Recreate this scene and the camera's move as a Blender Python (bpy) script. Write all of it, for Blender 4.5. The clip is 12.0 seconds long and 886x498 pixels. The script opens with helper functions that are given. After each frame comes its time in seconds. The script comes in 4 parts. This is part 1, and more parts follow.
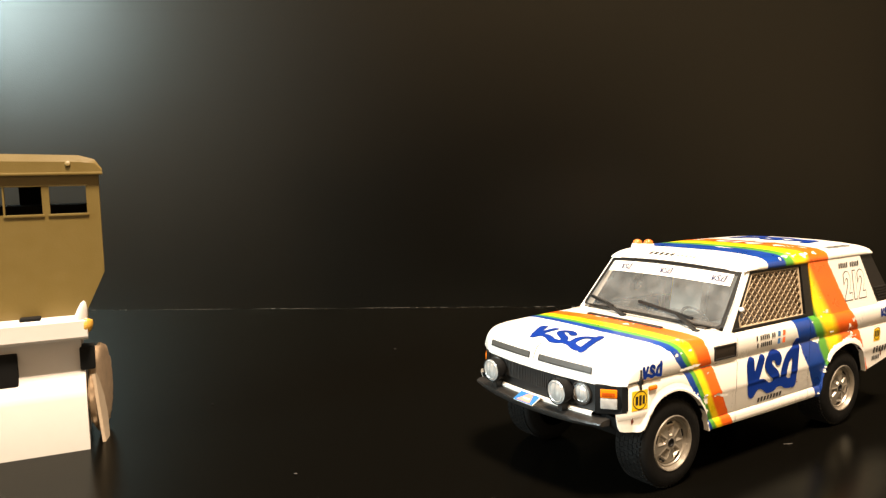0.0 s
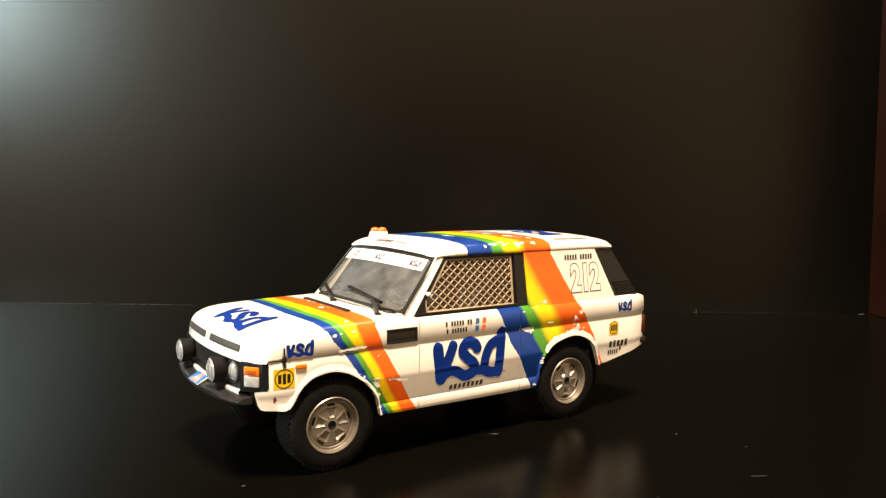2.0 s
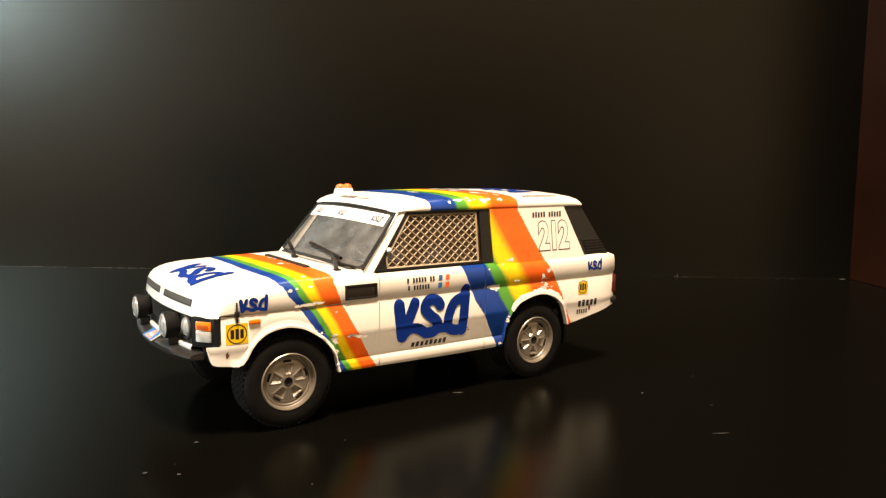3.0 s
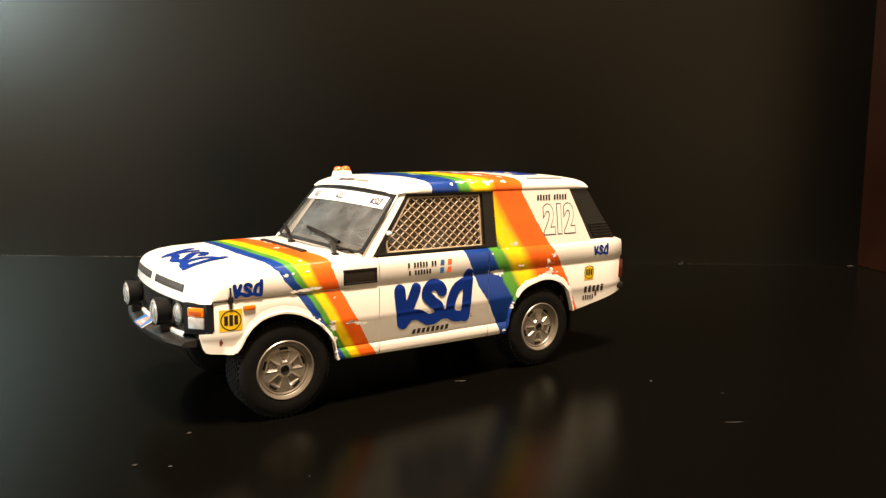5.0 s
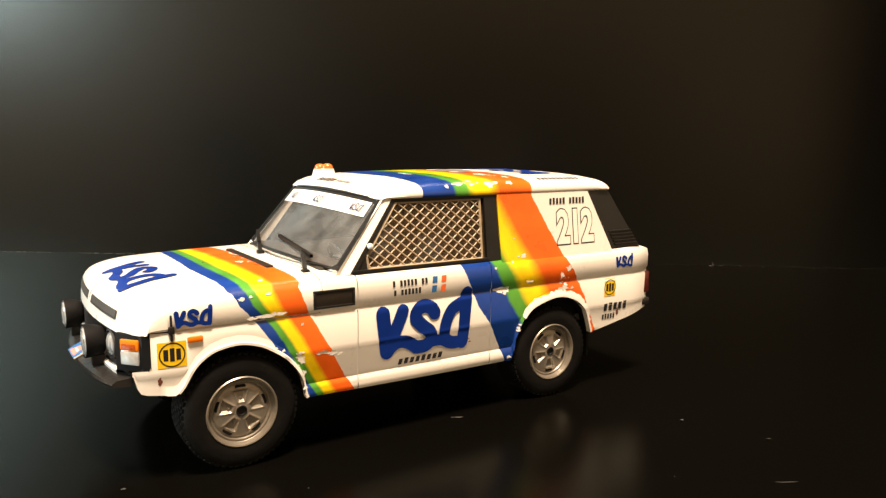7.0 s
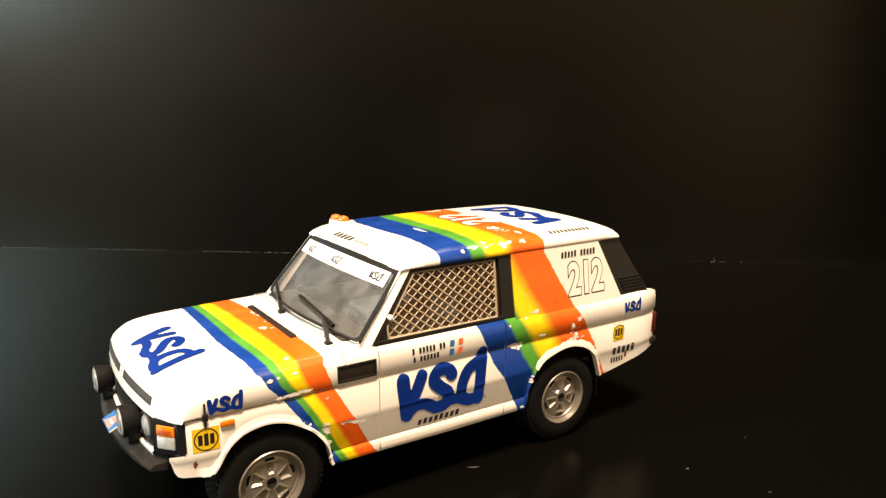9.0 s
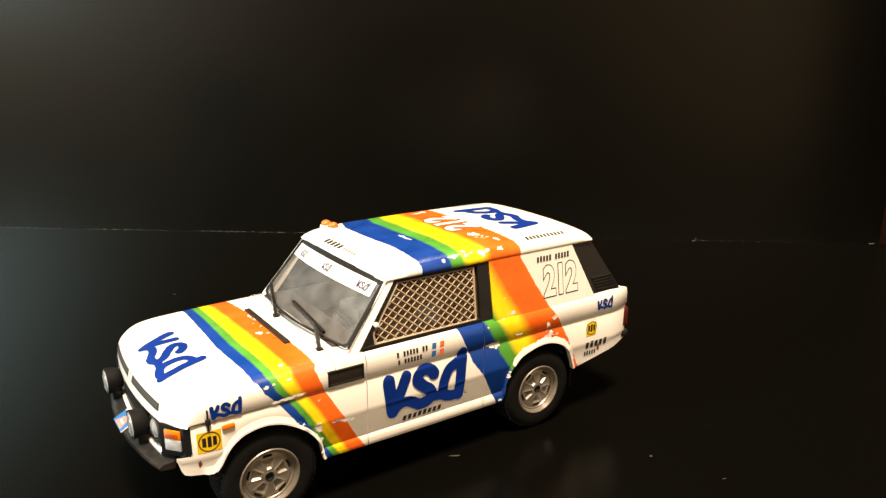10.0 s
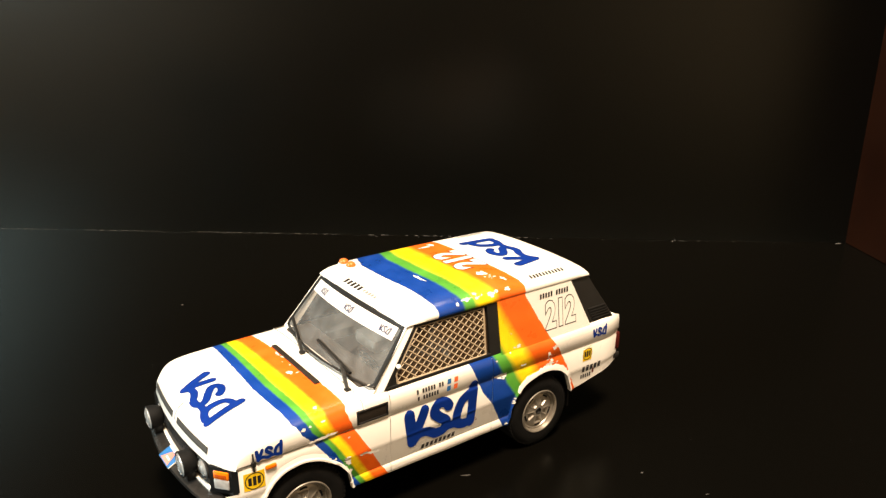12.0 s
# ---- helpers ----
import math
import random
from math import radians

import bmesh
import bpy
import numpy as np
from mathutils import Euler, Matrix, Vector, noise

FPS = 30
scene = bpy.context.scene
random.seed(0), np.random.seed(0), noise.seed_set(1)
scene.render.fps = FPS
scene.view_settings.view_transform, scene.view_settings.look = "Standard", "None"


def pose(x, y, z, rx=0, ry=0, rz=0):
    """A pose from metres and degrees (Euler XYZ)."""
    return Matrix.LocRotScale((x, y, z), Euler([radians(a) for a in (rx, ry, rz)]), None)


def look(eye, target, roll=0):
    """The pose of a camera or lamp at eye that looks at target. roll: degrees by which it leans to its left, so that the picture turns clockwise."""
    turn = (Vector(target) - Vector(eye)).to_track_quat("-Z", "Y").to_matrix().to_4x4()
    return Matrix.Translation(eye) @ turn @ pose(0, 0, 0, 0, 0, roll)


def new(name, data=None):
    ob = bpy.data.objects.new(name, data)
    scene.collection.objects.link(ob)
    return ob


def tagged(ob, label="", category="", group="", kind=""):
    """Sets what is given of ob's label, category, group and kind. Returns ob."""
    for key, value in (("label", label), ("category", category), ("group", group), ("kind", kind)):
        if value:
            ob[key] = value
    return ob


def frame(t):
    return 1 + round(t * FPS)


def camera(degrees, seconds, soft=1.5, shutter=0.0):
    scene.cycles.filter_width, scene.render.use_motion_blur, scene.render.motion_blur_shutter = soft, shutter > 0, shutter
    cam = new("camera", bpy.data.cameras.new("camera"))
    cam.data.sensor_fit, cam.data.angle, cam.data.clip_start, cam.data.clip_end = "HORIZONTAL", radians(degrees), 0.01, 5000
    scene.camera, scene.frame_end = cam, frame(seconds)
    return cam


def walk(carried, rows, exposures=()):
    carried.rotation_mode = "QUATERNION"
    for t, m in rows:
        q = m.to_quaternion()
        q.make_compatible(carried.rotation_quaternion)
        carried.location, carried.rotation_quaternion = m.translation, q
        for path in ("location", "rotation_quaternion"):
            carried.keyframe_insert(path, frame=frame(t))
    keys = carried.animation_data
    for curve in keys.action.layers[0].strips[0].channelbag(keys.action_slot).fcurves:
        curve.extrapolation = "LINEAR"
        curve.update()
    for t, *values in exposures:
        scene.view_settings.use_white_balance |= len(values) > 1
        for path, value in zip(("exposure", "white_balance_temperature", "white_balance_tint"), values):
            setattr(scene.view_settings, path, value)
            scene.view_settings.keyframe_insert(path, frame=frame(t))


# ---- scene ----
cam = camera(62.0, 12.0, soft=1.35)
PATH = [
    (0, (0.00753, 0.00322, 0.06056), (-0.00429, 1.99401, -0.13084), -1.32),
    (0.5, (0.0212, 0.00392, 0.05715), (0.0286, 1.99582, -0.12255), -0.61),
    (1, (0.03931, 0.00286, 0.05456), (0.05239, 1.99642, -0.10527), -0.82),
    (1.5, (0.05785, 0.00315, 0.05433), (0.07455, 1.99769, -0.09248), -0.35),
    (2, (0.07059, 0.0038, 0.05271), (0.0731, 1.99821, -0.09669), 0.08),
    (2.5, (0.0774, 0.00506, 0.04996), (0.07764, 1.99846, -0.11235), 0.58),
    (3, (0.07728, 0.00693, 0.04931), (0.09477, 1.99376, -0.17915), 0.29),
    (5, (0.07697, 0.01214, 0.04733), (0.09403, 1.99581, -0.20716), 0.14),
    (5.5, (0.07723, 0.01194, 0.04724), (0.09527, 1.9949, -0.21267), 0.08),
    (6, (0.07708, 0.01606, 0.04975), (0.06719, 1.99699, -0.22564), -0.26),
    (6.5, (0.08097, 0.03172, 0.04906), (0.06322, 2.01408, -0.2154), 0.62),
    (6.7, (0.08211, 0.03573, 0.04888), (0.05084, 2.01658, -0.22543), 0.51),
    (8.3, (0.08022, 0.03479, 0.05911), (0.02901, 2.00871, -0.25874), -0.21),
    (8.5, (0.07969, 0.03325, 0.06949), (0.04405, 2.00039, -0.28984), -0.23),
    (9, (0.07864, 0.03565, 0.06971), (0.04532, 1.98917, -0.35767), -0.11),
    (9.5, (0.07934, 0.03459, 0.07101), (0.06357, 1.98939, -0.35149), -0.07),
    (10, (0.08166, 0.02850, 0.08177), (0.05604, 1.95316, -0.46139), -0.32),
    (10.5, (0.07811, 0.02334, 0.10242), (0.06856, 1.91131, -0.55747), -0.25),
    (11, (0.07566, 0.02177, 0.10538), (0.10380, 1.91132, -0.54946), -0.09),
    (11.5, (0.07346, 0.02085, 0.10450), (0.09999, 1.91422, -0.53927), -0.44),
    (12, (0.07323, 0.02118, 0.10178), (0.1222, 1.91488, -0.53972), 0.05),
]
walk(cam, [(t, look(eye, target, roll)) for t, eye, target, roll in PATH],
     exposures=[(0, 0.34, 6750, 13), (1.5, 0.16, 6800, 14), (3, 0.06, 6900, 15), (6.7, 0.0, 6900, 15), (9, -0.02, 6780, 14), (12, -0.02, 6620, 12)])

# ---- world and light ----
world = bpy.data.worlds.new("room_world")
scene.world = world
world.use_nodes = True
world.node_tree.nodes["Background"].inputs[0].default_value = (1.0, 0.86, 0.7, 1)
world.node_tree.nodes["Background"].inputs[1].default_value = 0.04


def area_lamp(name, eye, target, size, power, colour, size_y=None):
    data = bpy.data.lights.new(name, "AREA")
    data.energy, data.color, data.size = power, colour, size
    if size_y:
        data.shape, data.size_y = "RECTANGLE", size_y
    ob = new(name, data)
    ob.matrix_world = look(eye, target)
    return tagged(ob, kind="structure")


bulb = bpy.data.lights.new("ceiling_lamp_light", "POINT")
bulb.energy, bulb.color, bulb.shadow_soft_size = 196, (1.0, 0.815, 0.61), 0.14
bulb_ob = new("ceiling_lamp_light", bulb)
bulb_ob.matrix_world = pose(0.16, -0.21, 1.20)
tagged(bulb_ob, kind="structure")
area_lamp("window_light", (-0.885, -0.31, 0.50), (0.0, -0.31, 0.50), 0.36, 19.5, (0.72, 0.94, 1.0), 0.40)

# ---- materials ----
MM = 0.001


def nodes_of(name):
    m = bpy.data.materials.new(name)
    m.use_nodes = True
    t = m.node_tree
    return m, t, t.nodes["Principled BSDF"]


def add(t, kind, **values):
    n = t.nodes.new(kind)
    for key, value in values.items():
        setattr(n, key, value)
    return n


def noise_of(t, scale, detail=4.0):
    c = add(t, "ShaderNodeTexCoord")
    n = add(t, "ShaderNodeTexNoise")
    n.inputs["Scale"].default_value, n.inputs["Detail"].default_value = scale, detail
    t.links.new(c.outputs["Object"], n.inputs["Vector"])
    return n


def material(name, colour, rough=0.5, metal=0.0, vary=0.15, scale=300.0, bump=0.0, bump_scale=2000.0, coat=0.0, depth=0.0002, rough_vary=0.1, gloss=0.5):
    m, t, b = nodes_of(name)
    n = noise_of(t, scale)
    ramp = add(t, "ShaderNodeMix", data_type="RGBA")
    ramp.inputs[6].default_value = tuple(c * (1 - vary) for c in colour) + (1,)
    ramp.inputs[7].default_value = tuple(min(1, c * (1 + vary)) for c in colour) + (1,)
    t.links.new(n.outputs[0], ramp.inputs[0])
    t.links.new(ramp.outputs[2], b.inputs["Base Color"])
    b.inputs["Metallic"].default_value = metal
    span = add(t, "ShaderNodeMapRange")
    span.inputs[3].default_value, span.inputs[4].default_value = max(0.02, rough - rough_vary), rough + rough_vary
    t.links.new(n.outputs[0], span.inputs[0])
    t.links.new(span.outputs[0], b.inputs["Roughness"])
    b.inputs["Specular IOR Level"].default_value = gloss
    b.inputs["Coat Weight"].default_value, b.inputs["Coat Roughness"].default_value = coat, 0.08
    if bump:
        f = noise_of(t, bump_scale, 3.0)
        u = add(t, "ShaderNodeBump")
        u.inputs["Strength"].default_value, u.inputs["Distance"].default_value = bump, depth
        t.links.new(f.outputs[0], u.inputs["Height"])
        t.links.new(u.outputs[0], b.inputs["Normal"])
    return m


def laminate(name, colour, rough, ior, bump, bump_scale, depth, haze=0.5, haze_rough=0.5):
    """Dark laminate: a little diffuse colour under a soft gloss, with a fine pressed grain and faint wipe marks."""
    m, t, b = nodes_of(name)
    t.nodes.remove(b)
    flat, gloss, mix, fres, u = add(t, "ShaderNodeBsdfDiffuse"), add(t, "ShaderNodeBsdfGlossy", distribution="BECKMANN"), add(t, "ShaderNodeMixShader"), add(t, "ShaderNodeFresnel"), add(t, "ShaderNodeBump")
    flat.inputs["Color"].default_value = colour + (1,)
    gloss.inputs["Color"].default_value = (0.96, 1.0, 0.95, 1)
    soft = add(t, "ShaderNodeBsdfGlossy", distribution="BECKMANN")
    soft.inputs["Color"].default_value, soft.inputs["Roughness"].default_value = (0.96, 1.0, 0.92, 1), haze_rough
    both = add(t, "ShaderNodeMixShader")
    both.inputs[0].default_value = haze
    t.links.new(gloss.outputs[0], both.inputs[1])
    t.links.new(soft.outputs[0], both.inputs[2])
    fres.inputs["IOR"].default_value = ior
    wide, fine = noise_of(t, 22.0, 5.0), noise_of(t, bump_scale, 3.0)
    span = add(t, "ShaderNodeMapRange")
    span.inputs[3].default_value, span.inputs[4].default_value = rough - 0.015, rough + 0.015
    t.links.new(wide.outputs[0], span.inputs[0])
    t.links.new(span.outputs[0], gloss.inputs["Roughness"])
    u.inputs["Strength"].default_value, u.inputs["Distance"].default_value = bump, depth
    t.links.new(fine.outputs[0], u.inputs["Height"])
    for n in (flat, gloss, soft, fres):
        t.links.new(u.outputs[0], n.inputs["Normal"])
    t.links.new(fres.outputs[0], mix.inputs[0])
    t.links.new(flat.outputs[0], mix.inputs[1])
    t.links.new(both.outputs[0], mix.inputs[2])
    t.links.new(mix.outputs[0], t.nodes["Material Output"].inputs[0])
    return m


WHITE = (0.80, 0.765, 0.70)


def curve_node(t, points):
    """A broken line through points (girth in mm, place along the car in mm)."""
    n = add(t, "ShaderNodeFloatCurve")
    c = n.mapping.curves[0]
    pts = [(s / 100, (x + 60) / 120) for s, x in points]
    while len(c.points) < len(pts):
        c.points.new(0.5, 0.5)
    for p, (a, b) in zip(c.points, pts):
        p.location, p.handle_type = (a, b), "VECTOR"
    n.mapping.update()
    return n


def livery(name, stripes):
    """White enamel with slanting rainbow stripes: each a pair of broken lines over the girth, and where its bands change."""
    m, t, b = nodes_of(name)
    uv = add(t, "ShaderNodeUVMap", uv_map="paint")
    sep = add(t, "ShaderNodeSeparateXYZ")
    t.links.new(uv.outputs[0], sep.inputs[0])
    wob = noise_of(t, 900.0, 3.0)
    wide = noise_of(t, 160.0, 3.0)
    streak = noise_of(t, 230.0, 6.0)
    colour = add(t, "ShaderNodeMix", data_type="RGBA")
    colour.inputs[6].default_value = tuple(c * 0.95 for c in WHITE) + (1,)
    colour.inputs[7].default_value = WHITE + (1,)
    t.links.new(wide.outputs[0], colour.inputs[0])
    last = colour.outputs[2]

    def calc(op, a, b_):
        n = add(t, "ShaderNodeMath", operation=op)
        for k, v in enumerate((a, b_)):
            if isinstance(v, (int, float)):
                n.inputs[k].default_value = v
            else:
                t.links.new(v, n.inputs[k])
        return n.outputs[0]

    for left, right, stops in stripes:
        a, c = curve_node(t, left), curve_node(t, right)
        t.links.new(sep.outputs[1], a.inputs["Value"])
        t.links.new(sep.outputs[1], c.inputs["Value"])
        shaky = calc("MULTIPLY_ADD", wob.outputs[0], 0.0036)
        shaky.node.inputs[2].default_value = -0.0018
        x = calc("ADD", sep.outputs[0], shaky)
        w = calc("DIVIDE", calc("SUBTRACT", a.outputs[0], x), calc("SUBTRACT", a.outputs[0], c.outputs[0]))
        ramp = add(t, "ShaderNodeValToRGB")
        r = ramp.color_ramp
        blue, green, yellow, orange = (0.0025, 0.038, 0.235, 1), (0.07, 0.28, 0.03, 1), (0.88, 0.60, 0.006, 1), (0.80, 0.119, 0.008, 1)
        r.elements[0].position, r.elements[0].color = 0.0, blue
        r.elements[1].position, r.elements[1].color = stops[0] - 0.015, blue
        for at, col in ((stops[0] + 0.015, green), (stops[1] - 0.03, green), (stops[1] + 0.04, yellow), (stops[2] - 0.05, yellow), (stops[2] + 0.06, orange)):
            e = r.elements.new(at)
            e.color = col
        t.links.new(w, ramp.inputs[0])
        inside = calc("MULTIPLY", calc("GREATER_THAN", w, 0.0), calc("LESS_THAN", w, 1.0))
        chips = calc("LESS_THAN", wob.outputs[0], 0.80)
        inside = calc("MULTIPLY", inside, chips)
        # brushed paint: each band is a little lighter and darker from place to place
        tone = add(t, "ShaderNodeHueSaturation")
        t.links.new(calc("MULTIPLY_ADD", streak.outputs[0], 0.75), tone.inputs["Value"])
        tone.inputs["Value"].links[0].from_node.inputs[2].default_value = 0.66
        t.links.new(ramp.outputs[0], tone.inputs["Color"])
        mix = add(t, "ShaderNodeMix", data_type="RGBA")
        t.links.new(inside, mix.inputs[0])
        t.links.new(last, mix.inputs[6])
        t.links.new(tone.outputs[0], mix.inputs[7])
        last = mix.outputs[2]
    t.links.new(last, b.inputs["Base Color"])
    sheen = add(t, "ShaderNodeMapRange")
    sheen.inputs[1].default_value, sheen.inputs[2].default_value, sheen.inputs[3].default_value, sheen.inputs[4].default_value = 0.3, 0.7, 0.24, 0.42
    t.links.new(streak.outputs[0], sheen.inputs[0])
    t.links.new(sheen.outputs[0], b.inputs["Roughness"])
    b.inputs["Coat Weight"].default_value, b.inputs["Coat Roughness"].default_value = 0.4, 0.12
    u = add(t, "ShaderNodeBump")
    u.inputs["Strength"].default_value, u.inputs["Distance"].default_value = 0.25, 0.00012
    t.links.new(wide.outputs[0], u.inputs["Height"])
    t.links.new(u.outputs[0], b.inputs["Normal"])
    return m


FRONT = ([(0, 16), (9, 19.8), (10.5, 20.7), (18.8, 25.4), (22.2, 27.7), (25, 30.2), (28, 31.7), (43, 32.8), (67, 32.1), (100, 32)],
         [(0, 7), (9, 11.7), (11.9, 13.6), (16.6, 16.0), (22.9, 19.6), (26.8, 21.0), (28, 20.6), (43, 21.1), (67, 23.0), (100, 23)],
         (0.20, 0.35, 0.58))
REAR = ([(0, -22), (9, -18.7), (11.1, -17.7), (16.4, -15.2), (20.3, -12.3), (28, -8.9), (39.5, -2.3), (50, -2.4), (60, -1.5), (69, -1.7), (76, -4.3), (100, -4.5)],
        [(0, -45), (12, -41.2), (17.7, -38.6), (20.5, -37.1), (24.5, -34.9), (28, -32.3), (32.4, -29.6), (39.1, -25.9), (58, -25.6), (76, -26.1), (100, -26)],
        (0.28, 0.42, 0.63))
PAINT = livery("white_enamel_with_rainbow_stripes", [FRONT, REAR])
PLAIN_WHITE = material("white_enamel", WHITE, 0.32, vary=0.04, coat=0.6, bump=0.2, bump_scale=160, depth=0.0001)
BLACK = material("black_plastic", (0.010, 0.0095, 0.009), 0.42, vary=0.3, bump=0.15, gloss=0.35)
DARK_GREY = material("dark_grey_plastic", (0.030, 0.028, 0.026), 0.5, vary=0.35, gloss=0.3, bump=0.2)
POST = material("black_painted_post", (0.010, 0.0095, 0.009), 0.36, vary=0.3, gloss=0.4)
BUMPER = material("scuffed_bumper_plastic", (0.014, 0.013, 0.012), 0.36, vary=0.5, scale=700, gloss=0.5, bump=0.4, bump_scale=1500)
RUBBER = material("tyre_rubber", (0.0050, 0.0048, 0.0045), 0.6, vary=0.35, bump=0.5, bump_scale=900, gloss=0.10)
SILVER = material("silver_painted_alloy", (0.31, 0.28, 0.235), 0.39, 0.70, vary=0.25, bump=0.1)
SLOT = material("grey_slot_paint", (0.050, 0.048, 0.044), 0.5, vary=0.3, bump=0.3)
CHROME = material("chrome", (0.8, 0.8, 0.8), 0.15, 1.0, vary=0.05)
LAMP_GLASS = material("white_lamp_lens", (0.46, 0.455, 0.44), 0.16, 0.35, vary=0.2, scale=420, coat=0.8, bump=0.3, bump_scale=1500)
CLEAR_LENS = material("clear_ribbed_lens", (0.52, 0.50, 0.47), 0.16, 0.35, vary=0.4, scale=900, coat=0.8)
ORANGE_LENS = material("orange_lens", (0.78, 0.175, 0.004), 0.2, vary=0.15, coat=0.8)
DOME = material("orange_beacon_dome", (0.72, 0.15, 0.025), 0.22, vary=0.2, scale=700, coat=0.8)
DEEP_ORANGE = material("deep_orange_lens", (0.36, 0.055, 0.003), 0.25, vary=0.4, scale=900, coat=0.6)
RED_LENS = material("dark_red_lens", (0.085, 0.010, 0.008), 0.25, vary=0.2, coat=0.6)
BLUE_INK = material("blue_print", (0.0025, 0.023, 0.185), 0.42, vary=0.2, gloss=0.14)
FLAG_BLUE = material("flag_blue_print", (0.02, 0.12, 0.32), 0.4, vary=0.15)
FLAG_RED = material("flag_red_print", (0.72, 0.13, 0.03), 0.4, vary=0.15)
VENT = material("dark_brown_vent_plastic", (0.020, 0.015, 0.011), 0.45, vary=0.4, gloss=0.3, bump=0.2)
BLACK_INK = material("black_print", (0.015, 0.014, 0.014), 0.4, vary=0.2)
GREY_INK = material("faint_grey_print", (0.22, 0.21, 0.19), 0.4, vary=0.2)
PALE_RED = material("faded_red_print", (0.60, 0.20, 0.16), 0.45, vary=0.2)
YELLOW_INK = material("yellow_print", (0.85, 0.55, 0.01), 0.36, vary=0.1, coat=0.4)
CHIP = material("bare_white_chip", (0.72, 0.69, 0.62), 0.5, vary=0.06, bump=0.3)
RUST = material("brown_chip", (0.12, 0.03, 0.015), 0.6, vary=0.3)
MESH = material("cream_wire_mesh", (0.38, 0.30, 0.20), 0.5, 0.0, vary=0.15)
CABIN = material("brown_cabin_plastic", (0.12, 0.085, 0.052), 0.6, vary=0.3)
DASH = material("dark_brown_dashboard", (0.030, 0.022, 0.015), 0.6, vary=0.3)
SEAT = material("grey_seat_plastic", (0.32, 0.29, 0.24), 0.6, vary=0.15)
# matt black of chassis and lamps; also the shade painted into the truck's openings
MATT_BLACK = material("matt_black_and_shade", (0.004, 0.004, 0.004), 0.7, vary=0.2, gloss=0.15)
SHELF = laminate("black_laminate", (0.0018, 0.0016, 0.0012), 0.24, 1.127, 0.05, 900, 0.0003, 0.0, 0.5)
PANEL = laminate("black_textured_laminate", (0.0010, 0.0009, 0.0007), 0.28, 1.52, 0.42, 1500, 0.00008, 0.25, 0.44)
MAHOGANY = material("dark_red_brown_wood", (0.0115, 0.0030, 0.0009), 0.4, vary=0.6, scale=38, bump=0.1, gloss=0.09)
KHAKI = material("khaki_plastic", (0.130, 0.090, 0.022), 0.45, vary=0.08, bump=0.1)
PAPER = material("white_card", (0.50, 0.47, 0.44), 0.7, vary=0.03)
CARD_EDGE = material("brown_cardboard", (0.30, 0.21, 0.13), 0.8, vary=0.35, scale=500, bump=0.4)
PALE_CARD = material("pale_brown_card", (0.42, 0.33, 0.235), 0.8, vary=0.12)
PLASTER = material("cream_plaster", (0.420, 0.336, 0.230), 0.9, vary=0.05, scale=3)
BOARDS = material("dark_brown_floor", (0.02, 0.013, 0.008), 0.6, vary=0.2, scale=5)


def glass(name, colour, rough=0.03, clear=0.8):
    m, t, b = nodes_of(name)
    b.inputs["Base Color"].default_value = colour + (1,)
    b.inputs["Roughness"].default_value = rough
    b.inputs["Alpha"].default_value = 1 - clear
    b.inputs["Coat Weight"].default_value = 0.6
    n = noise_of(t, 250.0)
    span = add(t, "ShaderNodeMapRange")
    span.inputs[1].default_value, span.inputs[2].default_value = 0.3, 0.7
    span.inputs[3].default_value, span.inputs[4].default_value = 0.52 - clear * 0.5, 1.13 - clear
    t.links.new(n.outputs[0], span.inputs[0])
    t.links.new(span.outputs[0], b.inputs["Alpha"])
    return m


WINDSHIELD = glass("dusty_clear_plastic", (0.30, 0.31, 0.305), 0.08, 0.77)
SMOKED = glass("smoked_brown_plastic", (0.10, 0.060, 0.028), 0.3, 0.22)

# ---- mesh helpers ----


def part(name, bm, mat, parent=None, label="", smooth=True):
    me = bpy.data.meshes.new(name)
    bmesh.ops.recalc_face_normals(bm, faces=bm.faces)
    bm.to_mesh(me)
    bm.free()
    me.materials.append(mat)
    if smooth:
        me.polygons.foreach_set("use_smooth", [True] * len(me.polygons))
        me.set_sharp_from_angle(angle=radians(38))
    ob = new(name, me)
    if parent:
        ob.parent = parent
    if label:
        ob["label"] = label
    return ob


def box(bm, lo, hi, bevel=0.0, turn=None):
    """A box between two corners in mm, its edges rounded by bevel mm; turn: a matrix put before it."""
    c = [(a + b) / 2 * MM for a, b in zip(lo, hi)]
    d = [(b - a) * MM for a, b in zip(lo, hi)]
    m = Matrix.Translation(c) @ Matrix.Diagonal((*d, 1))
    made = bmesh.ops.create_cube(bm, size=1, matrix=m)["verts"]
    if bevel:
        edges = {e for v in made for e in v.link_edges}
        made = bmesh.ops.bevel(bm, geom=list(edges), offset=bevel * MM, segments=2, affect="EDGES", profile=0.6)["verts"]
    if turn:
        bmesh.ops.transform(bm, matrix=turn, verts=[v for v in made if v.is_valid])
    return bm


def boxed(*args, **kw):
    return box(bmesh.new(), *args, **kw)


